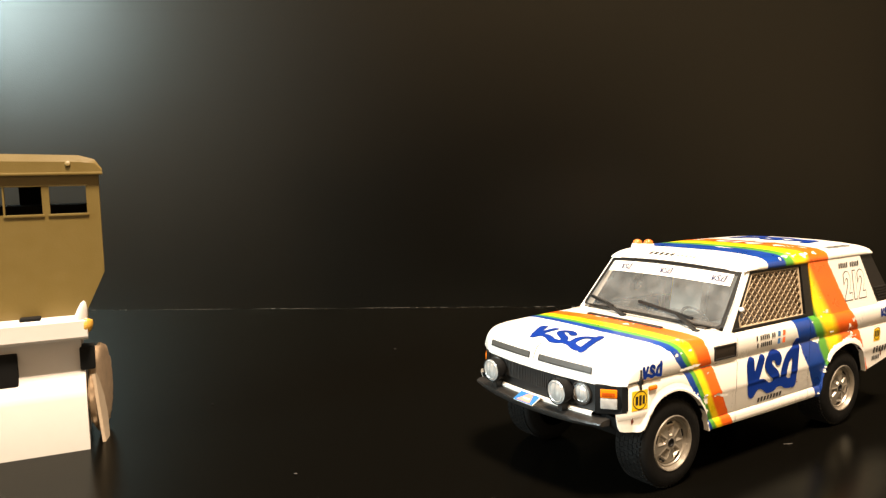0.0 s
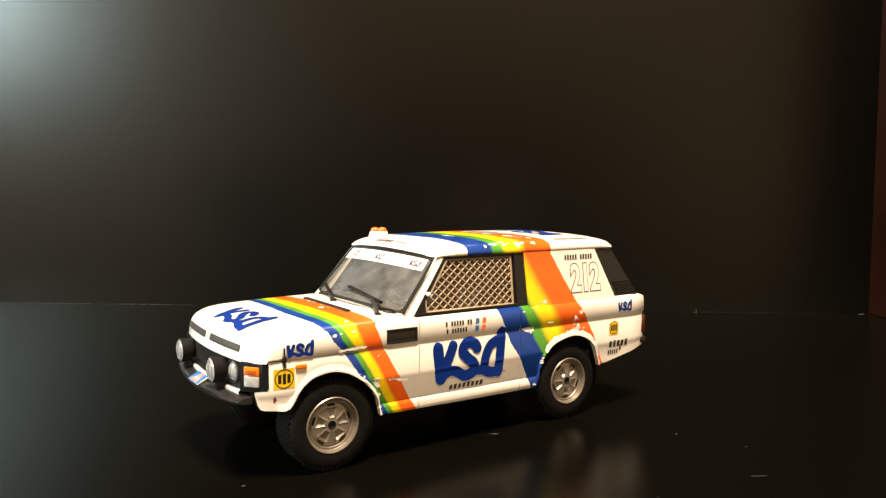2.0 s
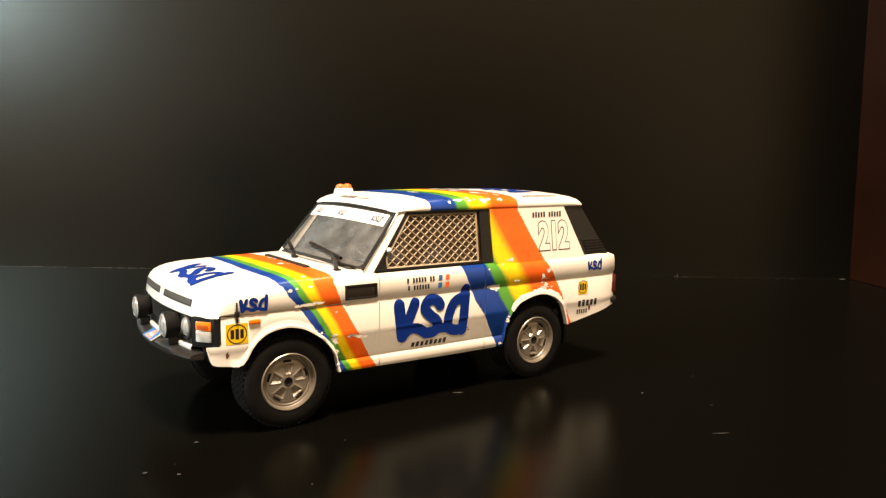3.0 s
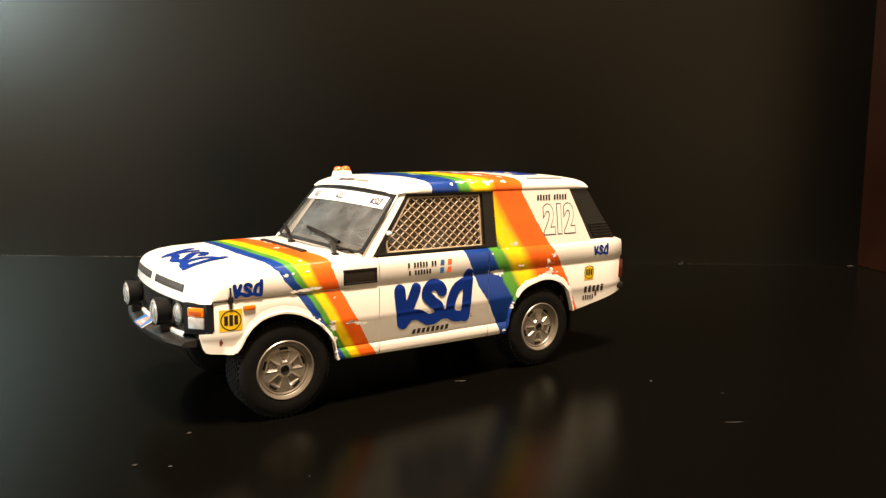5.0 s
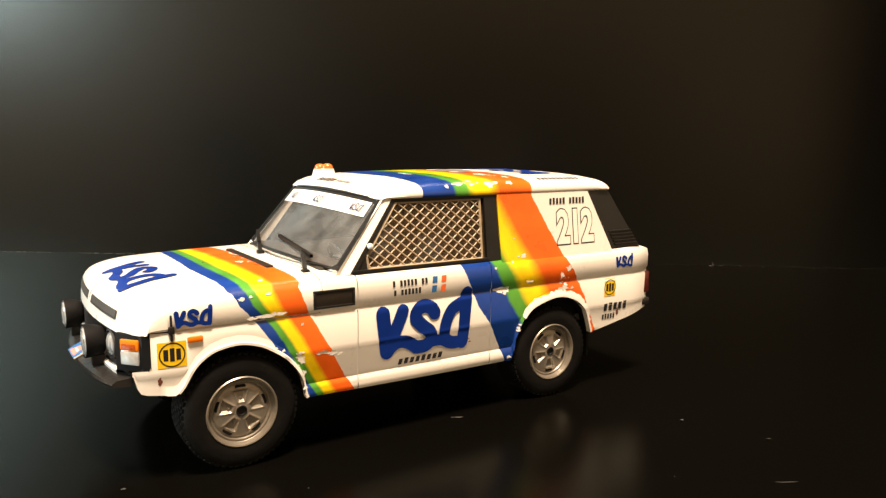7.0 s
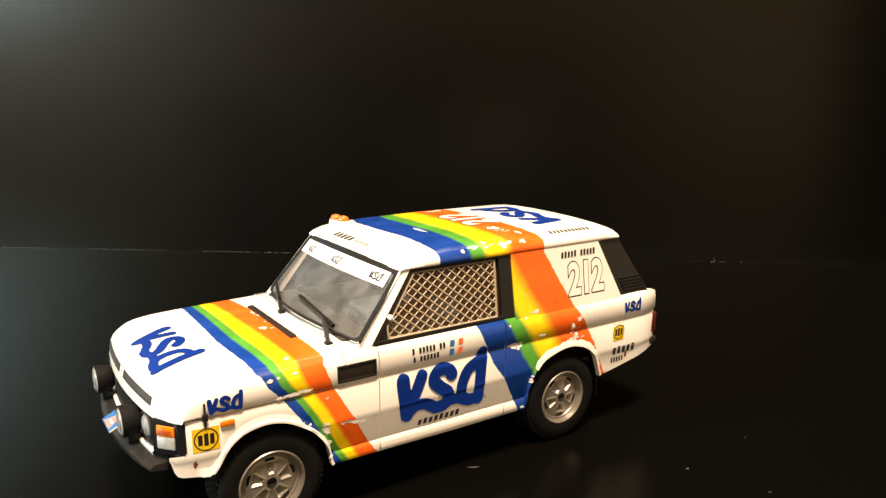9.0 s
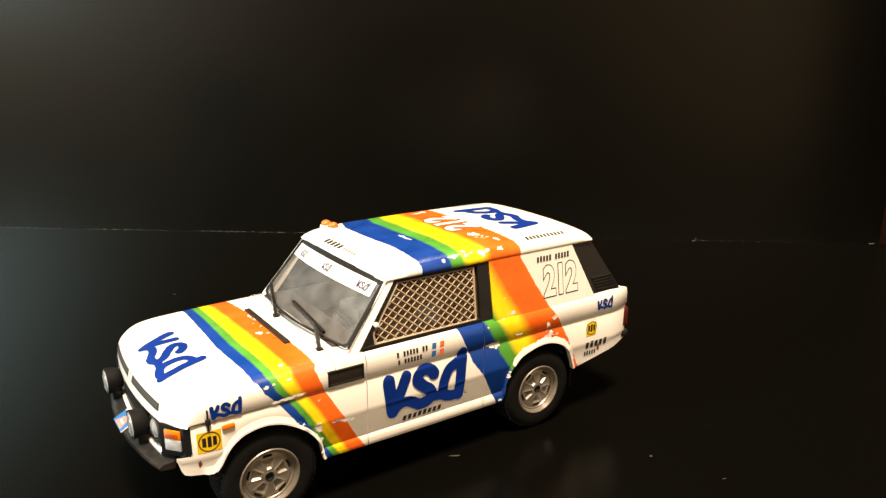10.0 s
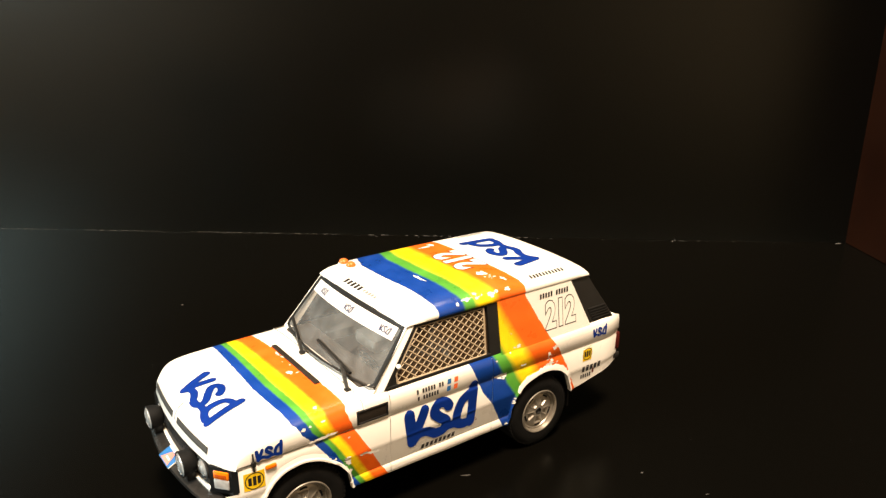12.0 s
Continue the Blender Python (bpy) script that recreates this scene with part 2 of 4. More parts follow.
def grid(bm, rows, closed=False, uv=None):
    """Quads over rows of points in mm; uv: rows of (u, v) for the paint layer."""
    layer = bm.loops.layers.uv.get("paint") or bm.loops.layers.uv.new("paint") if uv else None
    vs = [[bm.verts.new(Vector(p) * MM) for p in row] for row in rows]
    n = len(rows[0])
    for i in range(len(rows) - 1):
        for j in range(n if closed else n - 1):
            k = (j + 1) % n
            quad = [(i, j), (i + 1, j), (i + 1, k), (i, k)]
            co = [vs[a][b] for a, b in quad]
            if len({tuple(round(c, 7) for c in v.co) for v in co}) < 3:
                continue
            f = bm.faces.new(co)
            if uv:
                for loop, (a, b) in zip(f.loops, quad):
                    loop[layer].uv = uv[a][b]
    return bm


def lathe(bm, outline, m, steps=48):
    """Turns an outline of (radius, along) in mm round the axis z of the matrix m."""
    vs = []
    for k in range(steps):
        a = 2 * math.pi * k / steps
        vs.append([bm.verts.new(m @ (Vector((r * math.cos(a), r * math.sin(a), h)) * MM)) for r, h in outline])
    for k in range(steps):
        a, b = vs[k], vs[(k + 1) % steps]
        for j in range(len(outline) - 1):
            quad = [a[j], b[j], b[j + 1], a[j + 1]]
            keep = []
            for v in quad:
                if not any((v.co - w.co).length < 1e-9 for w in keep):
                    keep.append(v)
            if len(keep) > 2:
                bm.faces.new(keep)
    bmesh.ops.remove_doubles(bm, verts=bm.verts, dist=1e-7)
    return bm


def interp(x, pts):
    pts = sorted(pts)
    return float(np.interp(x, [p[0] for p in pts], [p[1] for p in pts]))


# ---- the shelf ----


def slab(name, lo, hi, mat, label, category):
    ob = part(name, boxed([v * 1000 for v in lo], [v * 1000 for v in hi]), mat, smooth=False)
    return tagged(ob, label, category, kind="structure")


slab("floor", (-0.75, -0.16, -0.022), (0.30, 0.39, 0.0), SHELF, "glossy black laminate shelf board with fine dust", "shelf")
back = part("wall_back", boxed((-520, 0, 0), (268, 18, 420)), PANEL, smooth=False)
back.matrix_world = pose(0.0, 0.3470, 0, 0, 0, -4.6)
tagged(back, "black textured laminate back panel with faint glare", "back panel", kind="structure")
side = part("wall_right", boxed((0, -120, 0), (18, 30, 420), 0.5), MAHOGANY, smooth=False)
side.matrix_world = pose(0.259, 0.326, 0, 0, 0, 2.0)
tagged(side, "dark red-brown wooden side panel with scratches", "side panel", kind="structure")
# the unseen room round the shelf, with a window in its west wall
# dark and pale parts added to these walls shape reflections in panel and shelf
for name, lo, hi, mat in (("room_floor", (-0.9, -2.2, -0.95), (2.0, 1.0, -0.9), BOARDS), ("ceiling", (-0.95, -2.2, 1.5), (2.0, 1.0, 1.55), BOARDS),
                          ("wall_north", (-0.9, 0.95, -0.9), (2.0, 1.0, 1.5), BOARDS), ("wall_south", (-0.9, -2.2, 0.52), (0.42, -2.15, 1.5), PLASTER), ("wall_south_wainscot", (-0.9, -2.2, -0.9), (0.42, -2.15, 0.52), BOARDS), ("wall_south_right", (0.42, -2.2, -0.9), (2.0, -2.15, 1.5), PLASTER),
                          ("wall_east", (1.95, -2.15, -0.9), (2.0, 0.95, 1.5), PLASTER), ("wall_west_low", (-0.95, -2.2, -0.9), (-0.9, 1.0, 0.28), PLASTER),
                          ("wall_west_high", (-0.95, -2.2, 0.72), (-0.9, 1.0, 1.5), PLASTER), ("wall_west_a", (-0.95, -2.2, 0.28), (-0.9, -0.51, 0.72), PLASTER),
                          ("wall_west_b", (-0.95, -0.11, 0.28), (-0.9, 1.0, 0.72), PLASTER)):
    slab(name, lo, hi, mat, "plain unseen room surface", "room")
frame_bm = bmesh.new()
for lo, hi in (((-950, -510, 280), (-900, -495, 720)), ((-950, -125, 280), (-900, -110, 720)), ((-950, -495, 280), (-900, -125, 295)), ((-950, -495, 705), (-900, -125, 720))):
    box(frame_bm, lo, hi, 1.0)
tagged(part("window_1", frame_bm, PLASTER, smooth=False), "plain wooden window frame", "window", kind="structure")

# ---- the rally car ----
car = new("toy_car")
car.matrix_world = pose(0.063860, 0.174235, 0, 0, 0, -146.19)
tagged(car, "white die-cast rally off-roader with rainbow stripes and chipped paint", "model car")

ARCH_F = [(39.3, 13.6), (38.6, 14.4), (37.9, 15.6), (36.8, 17.3), (34.8, 18.8), (32.8, 19.4), (30.6, 19.6), (28.4, 19.2), (26.3, 18.3), (23.1, 16.0), (20.8, 12.8), (20.2, 9.4)]
ARCH_R = [(-20.2, 8.8), (-21.0, 13.0), (-22.8, 16.6), (-24.8, 18.4), (-28.9, 19.7), (-32.2, 19.8), (-35.7, 18.6), (-38.1, 16.4), (-39.3, 13.5), (-39.9, 11.6)]
LOW = [(48.0, 18.2), (45.0, 16.6), (44.5, 14.7), (44.1, 14.0), (43.4, 13.75), (39.8, 13.35), *ARCH_F, (20.1, 9.2), (-20.0, 8.7), *ARCH_R, (-40.0, 11.4), (-55.6, 14.4)]
FLANK = [(8.4, 19.2), (8.9, 20.1), (9.5, 20.45), (11.0, 20.45), (11.4, 20.15), (11.9, 20.36), (16.1, 20.52), (16.6, 20.70), (17.1, 20.64), (21.8, 20.74), (22.35, 20.46), (22.8, 20.46), (23.3, 20.8), (25.8, 20.8), (27.0, 20.55), (27.7, 20.0), (28.0, 19.4)]


def low(x):
    return interp(x, LOW)


def flank(x, z):
    """Half the body's width at a place along the car and a height, in mm."""
    y = interp(z, FLANK)
    if x > 39:
        y -= 1.5 * ((x - 39) / 7) ** 2
    if x < -50:
        y -= 1.6 * ((-50 - x) / 7) ** 2
    near = min(abs(x - 30.3), abs(x + 30.3))
    if near < 10.6:
        y += 0.35 * max(0.0, 1 - max(0.0, z - low(x)) / 1.3)
    return y


def flank_panel(name, x0, x1, label="", top=27.95):
    """A body side panel on both flanks, cut out round the wheel, with its lower edge turned in."""
    xs = sorted({x0, x1} | {round(x0 + (x1 - x0) * k / 70, 3) for k in range(71)} | {p[0] for p in LOW if x0 < p[0] < x1})
    for s in (1, -1):
        bm, rows, uvs = bmesh.new(), [], []
        for x in xs:
            zl = low(x)
            ztop = top(x) if callable(top) else top
            zs = [zl, zl + 0.4, zl + 0.9, zl + 1.3] + [max(z, zl + 1.3) for z, _ in FLANK[1:]]
            zs = [min(z, ztop) for z in zs]
            row = [(x, s * (flank(x, zl) - 0.15), zl)] + [(x, s * flank(x, z), z) for z in zs]
            rows.append(row)
            uvs.append([(( x + 60) / 120, p[2] / 100) for p in row])
        grid(bm, rows, uv=uvs)
        panel = part(name, bm, PAINT, car, label)
        # the turned-in edge is coloured black for the dark inside the arches
        bm = grid(bmesh.new(), [[(x, s * (flank(x, low(x)) - 2.6), low(x) + 0.2), (x, s * (flank(x, low(x)) - 0.15), low(x))] for x in xs])
        part("turned_edge", bm, MATT_BLACK, panel, "turned-in edge in matt black")


# the front wings end at the bonnet's shut line, the door and the quarter at the waist
flank_panel("front_wing", 11.32, 45.1, top=lambda x: interp(x, [(11.3, 27.95), (17.2, 27.95), (17.6, 22.5), (43.0, 22.5), (43.05, 17.3), (46.3, 17.3)]))
flank_panel("door", -15.1, 11.18, "white door with blue logo shape, flag and names as bars")
flank_panel("rear_quarter", -57.2, -15.22, top=lambda x: interp(x, [(-57.2, 26.9), (-55.5, 27.5), (-53.6, 27.95), (-15, 27.95)]))
# painted edges that show in the narrow gaps between the panels
for s in (1, -1):
    for x, z0, z1 in ((11.25, 10.0, 27.4), (-15.16, 10.0, 27.4)):
        part("door_jamb", boxed((x - 0.6, min(s * 19.0, s * 20.1), z0), (x + 0.6, max(s * 19.0, s * 20.1), z1)), PLAIN_WHITE, car)
    part("bonnet_ledge", boxed((17.6, min(s * 18.5, s * 20.2), 22.1), (39.5, max(s * 18.5, s * 20.2), 23.1)), PLAIN_WHITE, car)

# bonnet
SHOULDER = [(20.5, 22.7), (20.8, 23.2), (20.8, 25.4), (20.55, 26.4), (20.1, 27.15), (19.4, 27.75), (18.3, 28.1), (16.0, 28.35), (12.0, 28.5), (8.0, 28.6), (4.0, 28.65), (0.0, 28.65)]
FALL = [(13, -0.1), (17, 0.0), (30, 0.25), (40, 0.7), (43, 1.1), (44.5, 1.5), (45.6, 2.1), (46.3, 2.8), (46.8, 3.7), (47.05, 4.7), (47.2, 5.7), (47.3, 6.6)]
NOSE = 47.3


def nose(y):
    return NOSE - 0.0050 * y * y - 0.42 * max(0.0, abs(y) - 16.0)


def bonnet_point(x, k):
    y, z = SHOULDER[k] if k < len(SHOULDER) else (-SHOULDER[2 * len(SHOULDER) - 2 - k][0], SHOULDER[2 * len(SHOULDER) - 2 - k][1])
    t = (x - 17.3) / (NOSE - 17.3)
    xx = 17.3 + t * (nose(y) - 17.3)
    z -= interp(x, FALL) * min(1.0, max(0.0, (z - 22.7) / 6))
    if xx > 39:
        y -= math.copysign(0.85 * ((xx - 39) / 7) ** 2, y) * min(1, abs(y) / 20)
    return xx, y, z


def bonnet_z(x, y):
    """Height of the bonnet's skin."""
    z = interp(abs(y), SHOULDER[2:])
    x = 17.3 + (x - 17.3) / (nose(y) - 17.3) * (NOSE - 17.3)
    return z - interp(x, FALL) * min(1.0, max(0.0, (z - 22.7) / 6))


bm, rows, uvs = bmesh.new(), [], []
for x in [17.3 + 0.7 * k for k in range(38)] + [43.8, 44.3, 44.8, 45.2, 45.6, 45.9, 46.3, 46.6, 46.8, 46.95, 47.05, 47.13, 47.2, 47.3]:
    row = [bonnet_point(x, k) for k in range(2 * len(SHOULDER) - 1)]
    rows.append(row)
    uvs.append([((p[0] + 60) / 120, (p[2] if k < 5 else 28 + 20 - p[1]) / 100) for k, p in enumerate(row)])
grid(bm, rows, uv=uvs)
part("bonnet", bm, PAINT, car, "white bonnet crossed by a rainbow stripe")

bm = bmesh.new()
grid(bm, [[bonnet_point(x, k) for k in range(2 * len(SHOULDER) - 1)] for x in (17.15, 16.5, 15.0, 13.0)])
part("scuttle", bm, PLAIN_WHITE, car)

# inner shell that closes the body
bm = bmesh.new()
box(bm, (-53.5, -17.0, 14.5), (44, 17.0, 22.0), 0.5)
box(bm, (-38, -9.5, 7.5), (33, 9.5, 15.0), 0.5)
box(bm, (-19.5, -18.2, 9.4), (19.5, 18.2, 21.0), 0.4)
part("chassis", bm, MATT_BLACK, car)

# ---- upper body ----


def cabin_y(z):
    return 19.9 - (z - 27.9) * 0.15


def bar(bm, a, b, wa, wb, thick, s=1):
    """A flat bar on the cabin's side between two (x, z), with its widths along the car."""
    rows = []
    for k in range(7):
        t = k / 6
        x, z, w = a[0] + (b[0] - a[0]) * t, a[1] + (b[1] - a[1]) * t, wa + (wb - wa) * t
        y = cabin_y(z)
        rows.append([(x - w / 2, s * y, z), (x + w / 2, s * y, z), (x + w / 2, s * (y - thick), z), (x - w / 2, s * (y - thick), z)])
    return grid(bm, rows, closed=True)


for s in (1, -1):
    # white screen pillar, black window frame, black centre post, painted rear panel, black rear post
    bm = bmesh.new()
    rows = []
    for k in range(9):
        t = k / 8
        z = 27.9 + 12.0 * t
        y = cabin_y(z)
        x0, v = 11.9 - 8.6 * t, (z - 28.5) / 11.3
        sx, sy = 14.0 - 9.3 * v, 19.35 - 1.65 * v
        rows.append([(x0, s * y, z), (x0 + 0.9, s * (y - 0.12), z), (x0 + 1.7, s * (y - 0.6), z), (sx + 0.15, s * (sy + 0.25), z), (sx - 0.5, s * (sy - 0.4), z), (x0 - 0.2, s * (y - 1.2), z)])
    grid(bm, rows, closed=True)
    part("screen_pillar", bm, PLAIN_WHITE, car)
    bm = bmesh.new()
    bar(bm, (-16.4, 27.9), (-16.6, 39.6), 3.0, 2.9, 1.0, s)
    part("centre_post", bm, BLACK, car, "black centre post")
    bm, rows, uvs = bmesh.new(), [], []
    for k in range(15):
        t = k / 14
        z = 27.0 + 12.8 * t
        y = cabin_y(z) + 0.25
        row = [(x, s * y, z) for x in np.linspace(-17.9, -45.8 + 5.9 * t, 24)]
        row = [(row[0][0], s * (y - 1), z)] + row + [(row[-1][0], s * (y - 1), z)]
        rows.append(row)
        uvs.append([((p[0] + 60) / 120, p[2] / 100) for p in row])
    grid(bm, rows, uv=uvs)
    part("rear_side_panel", bm, PAINT, car, "rear panel with number and rainbow stripe")
    bm, rows = bmesh.new(), []
    for k in range(9):
        t = k / 8
        z = 27.7 + 12.0 * t
        y = cabin_y(z)
        rows.append([(-45.8 + 5.9 * t, s * y, z), (-53.8 + 8.0 * t, s * (y - 0.2), z), (-54.6 + 8.2 * t, s * (y - 1.2), z), (-54.6 + 8.2 * t, s * (y - 2.5), z), (-45.8 + 5.9 * t, s * (y - 2.5), z)])
    grid(bm, rows, closed=True)
    post = part("rear_post", bm, POST, car, "black louvred rear post")
    for k in range(5):
        z = 28.5 + 0.66 * k
        y = cabin_y(z)
        bm = boxed((-52.9 + 0.42 * k, min(s * (y - 0.6), s * (y + 0.28)), z), (-46.5 + 0.32 * k, max(s * (y - 0.6), s * (y + 0.28)), z + 0.36), 0.1)
        part("louvre", bm, POST, post)
    # window frame
    bm = bmesh.new()
    bar(bm, (11.6, 28.0), (3.2, 39.4), 1.0, 0.8, 0.8, s)
    for z0, z1, xa, xb in ((27.8, 28.5, 11.5, -15.2), (39.0, 39.8, 3.6, -15.2)):
        ya = cabin_y(z0)
        box(bm, (xb, min(s * (ya - 0.8), s * (ya + 0.05)), z0), (xa, max(s * (ya - 0.8), s * (ya + 0.05)), z1), 0.1)
    rows = [[(11.4, s * (cabin_y(28.2) - 0.3), 28.2), (8.4, s * (cabin_y(28.2) - 0.3), 28.2)], [(9.6, s * (cabin_y(30.8) - 0.3), 30.8), (8.4, s * (cabin_y(30.8) - 0.3), 30.8)]]
    grid(bm, rows)
    part("window_frame", bm, BLACK, car)
    # wire mesh in the side window
    bm = bmesh.new()
    corner = [(8.6, 28.5), (8.7, 30.5), (2.6, 38.9), (-14.4, 38.9), (-14.0, 28.4)]

    def clip(p, d):
        lo_, hi_ = -100.0, 100.0
        for i in range(len(corner)):
            (ax, az), (bx, bz) = corner[i], corner[(i + 1) % len(corner)]
            nx, nz = (bz - az), -(bx - ax)
            num, den = (ax - p[0]) * nx + (az - p[1]) * nz, d[0] * nx + d[1] * nz
            mid = (-4 - ax) * nx + (34 - az) * nz
            if abs(den) < 1e-9:
                continue
            t = num / den
            if (den > 0) == (mid > 0):
                lo_ = max(lo_, t)
            else:
                hi_ = min(hi_, t)
        return (lo_, hi_) if hi_ - lo_ > 0.2 else None

    def wire(bm, a, b, w, lift):
        d = Vector((b[0] - a[0], 0, b[1] - a[1])).normalized()
        n = Vector((-d.z, 0, d.x)) * w / 2
        rows = []
        for q in (a, b):
            y = cabin_y(q[1]) - 0.35 + lift
            c = Vector((q[0], s * y, q[1]))
            rows.append([c + n, c + Vector((0, s * w * 0.5, 0)), c - n, c - Vector((0, s * w * 0.5, 0))])
        grid(bm, rows, closed=True)

    for way in (1, -1):
        for k in range(-26, 36):
            p, d = (-14.5 + k * 2.08 + (0.3 if way > 0 else 0), 34.0), (math.cos(radians(38)), way * math.sin(radians(38)))
            ends = clip(p, d)
            if ends:
                wire(bm, *[(p[0] + d[0] * e, p[1] + d[1] * e) for e in ends], 0.23, 0.05 * way)
    for i in range(len(corner)):
        wire(bm, corner[i], corner[(i + 1) % len(corner)], 0.5, 0.0)
    part("window_mesh", bm, MESH, car, "cream diamond wire mesh")
    bm = bmesh.new()
    for inset in (0.75, 1.0):
        bm.faces.new([bm.verts.new(Vector((x, s * (cabin_y(z) - inset), z)) * MM) for x, z in ((11.0, 28.2), (3.0, 39.3), (-15.2, 39.3), (-15.2, 28.2))])
    part("side_window", bm, SMOKED, car, "brown tinted side window", smooth=False)

# roof
ROOF = [(17.9, 39.5), (18.4, 39.6), (18.55, 39.95), (18.45, 40.6), (18.05, 41.3), (17.3, 41.8), (15.8, 42.2), (12.0, 42.55), (6.0, 42.8), (0.0, 42.85)]


def roof_fall(x):
    return interp(x, [(-45.9, 1.5), (-45.2, 0.8), (-44, 0.5), (-40, 0.25), (-20, 0.0), (-5, 0.1), (1, 0.5), (3.6, 0.9), (5.6, 1.5), (6.4, 2.1), (6.7, 2.6)])


def roof_z(x, y):
    z = interp(abs(y), ROOF[3:])
    return z - roof_fall(x) * min(1, max(0, (z - 39.6) / 2.5))


bm, rows, uvs = bmesh.new(), [], []
for x in [-45.8, -45.7, -45.45, -45.1] + [-44.6 + 0.85 * k for k in range(56)] + [2.9, 3.6, 4.3, 5.0, 5.6, 6.1, 6.45, 6.7]:
    row = []
    for k in range(2 * len(ROOF) - 1):
        y, z = ROOF[k] if k < len(ROOF) else (-ROOF[2 * len(ROOF) - 2 - k][0], ROOF[2 * len(ROOF) - 2 - k][1])
        z -= roof_fall(x) * min(1, max(0, (z - 39.6) / 2.5))
        if x > 0:
            y *= 1 - 0.015 * (x / 6.7) ** 2
        xx = x - 0.0038 * y * y * max(0, (x - 2.7) / 4)
        row.append((xx, y, z))
    rows.append(row)
    uvs.append([((p[0] + 60) / 120, (40 + 18 - p[1]) / 100) for p in row])
grid(bm, rows, uv=uvs)
grid(bm, [rows[0], [(-45.2, p[1] * 0.97, 39.4) for p in rows[0]]], uv=[uvs[0], uvs[0]])
part("roof", bm, PAINT, car, "white roof with rainbow stripe and blue logo shape")

# screen, its black seal and the white sun strip


def screen_half(v):
    return 19.35 - 1.65 * v


def screen(u, v):
    """A place on the windscreen: u from far to near side, v from foot to top."""
    y = u * screen_half(v)
    bow = 1 - u * u
    return (14.0 - 9.3 * v + (3.2 - 1.5 * v) * bow, y, 28.5 + 11.3 * v + 0.8 * bow)


bm = bmesh.new()
grid(bm, [[screen(u, v) for u in np.linspace(-0.95, 0.95, 15)] for v in np.linspace(0.04, 0.97, 8)])
part("windscreen", bm, WINDSHIELD, car, "dusty clear windscreen")
bm = bmesh.new()
rim = [screen(u, 0.02) for u in np.linspace(-0.93, 0.93, 16)] + [screen(0.97, v) for v in np.linspace(0.07, 0.92, 12)] + [screen(u, 0.955) for u in np.linspace(0.93, -0.93, 16)] + [screen(-0.97, v) for v in np.linspace(0.92, 0.07, 12)]
rows = []
for p in rim:
    mid = Vector((11.5, 0, 35.2))
    inward = (mid - Vector(p)).normalized()
    out = Vector((0.76, 0, 0.64))
    c = Vector(p)
    rows.append([c + out * 0.25 - inward * 0.26, c + out * 0.25 + inward * 0.24, c - out * 0.3 + inward * 0.24, c - out * 0.3 - inward * 0.26])
rows.append(rows[0])
grid(bm, rows, closed=True)
part("screen_seal", bm, BLACK, car, "black rubber screen seal")
bm = bmesh.new()
grid(bm, [[Vector(screen(u, v)) + Vector((0.06, 0, 0.05)) for u in np.linspace(-0.95, 0.95, 17)] for v in (0.89, 0.93, 0.975)])
part("screen_header", bm, BLACK, car, "black screen header")
bm = bmesh.new()
grid(bm, [[Vector(screen(u, v)) + Vector((0.10, 0, 0.09)) for u in np.linspace(-0.91, 0.91, 17)] for v in (0.70, 0.77, 0.84, 0.898)])
part("sun_strip", bm, PLAIN_WHITE, car, "white sun strip with small blue shapes")

# ---- wheels ----


def rim_face(r, a):
    """Height of the pressed rim face: five sunken wedges with raised borders between the hub and the slots."""
    h = interp(r, [(0.85, -0.50), (1.3, -0.56), (2.5, -0.68), (3.4, -0.78), (4.0, -0.92), (4.3, -1.15)])
    off = (a - radians(54) + radians(36)) % radians(72) - radians(36)
    p, q = abs(r * math.sin(off)), r * math.cos(off)
    d = min(0.56 + 0.34 * (q - 1.5) - p, q - 1.35, 3.3 - q)
    t = min(1.0, max(0.0, d / 0.40))
    return h - 0.40 * t * t * (3 - 2 * t) + 0.10 * math.exp(-(d / 0.2) ** 2)


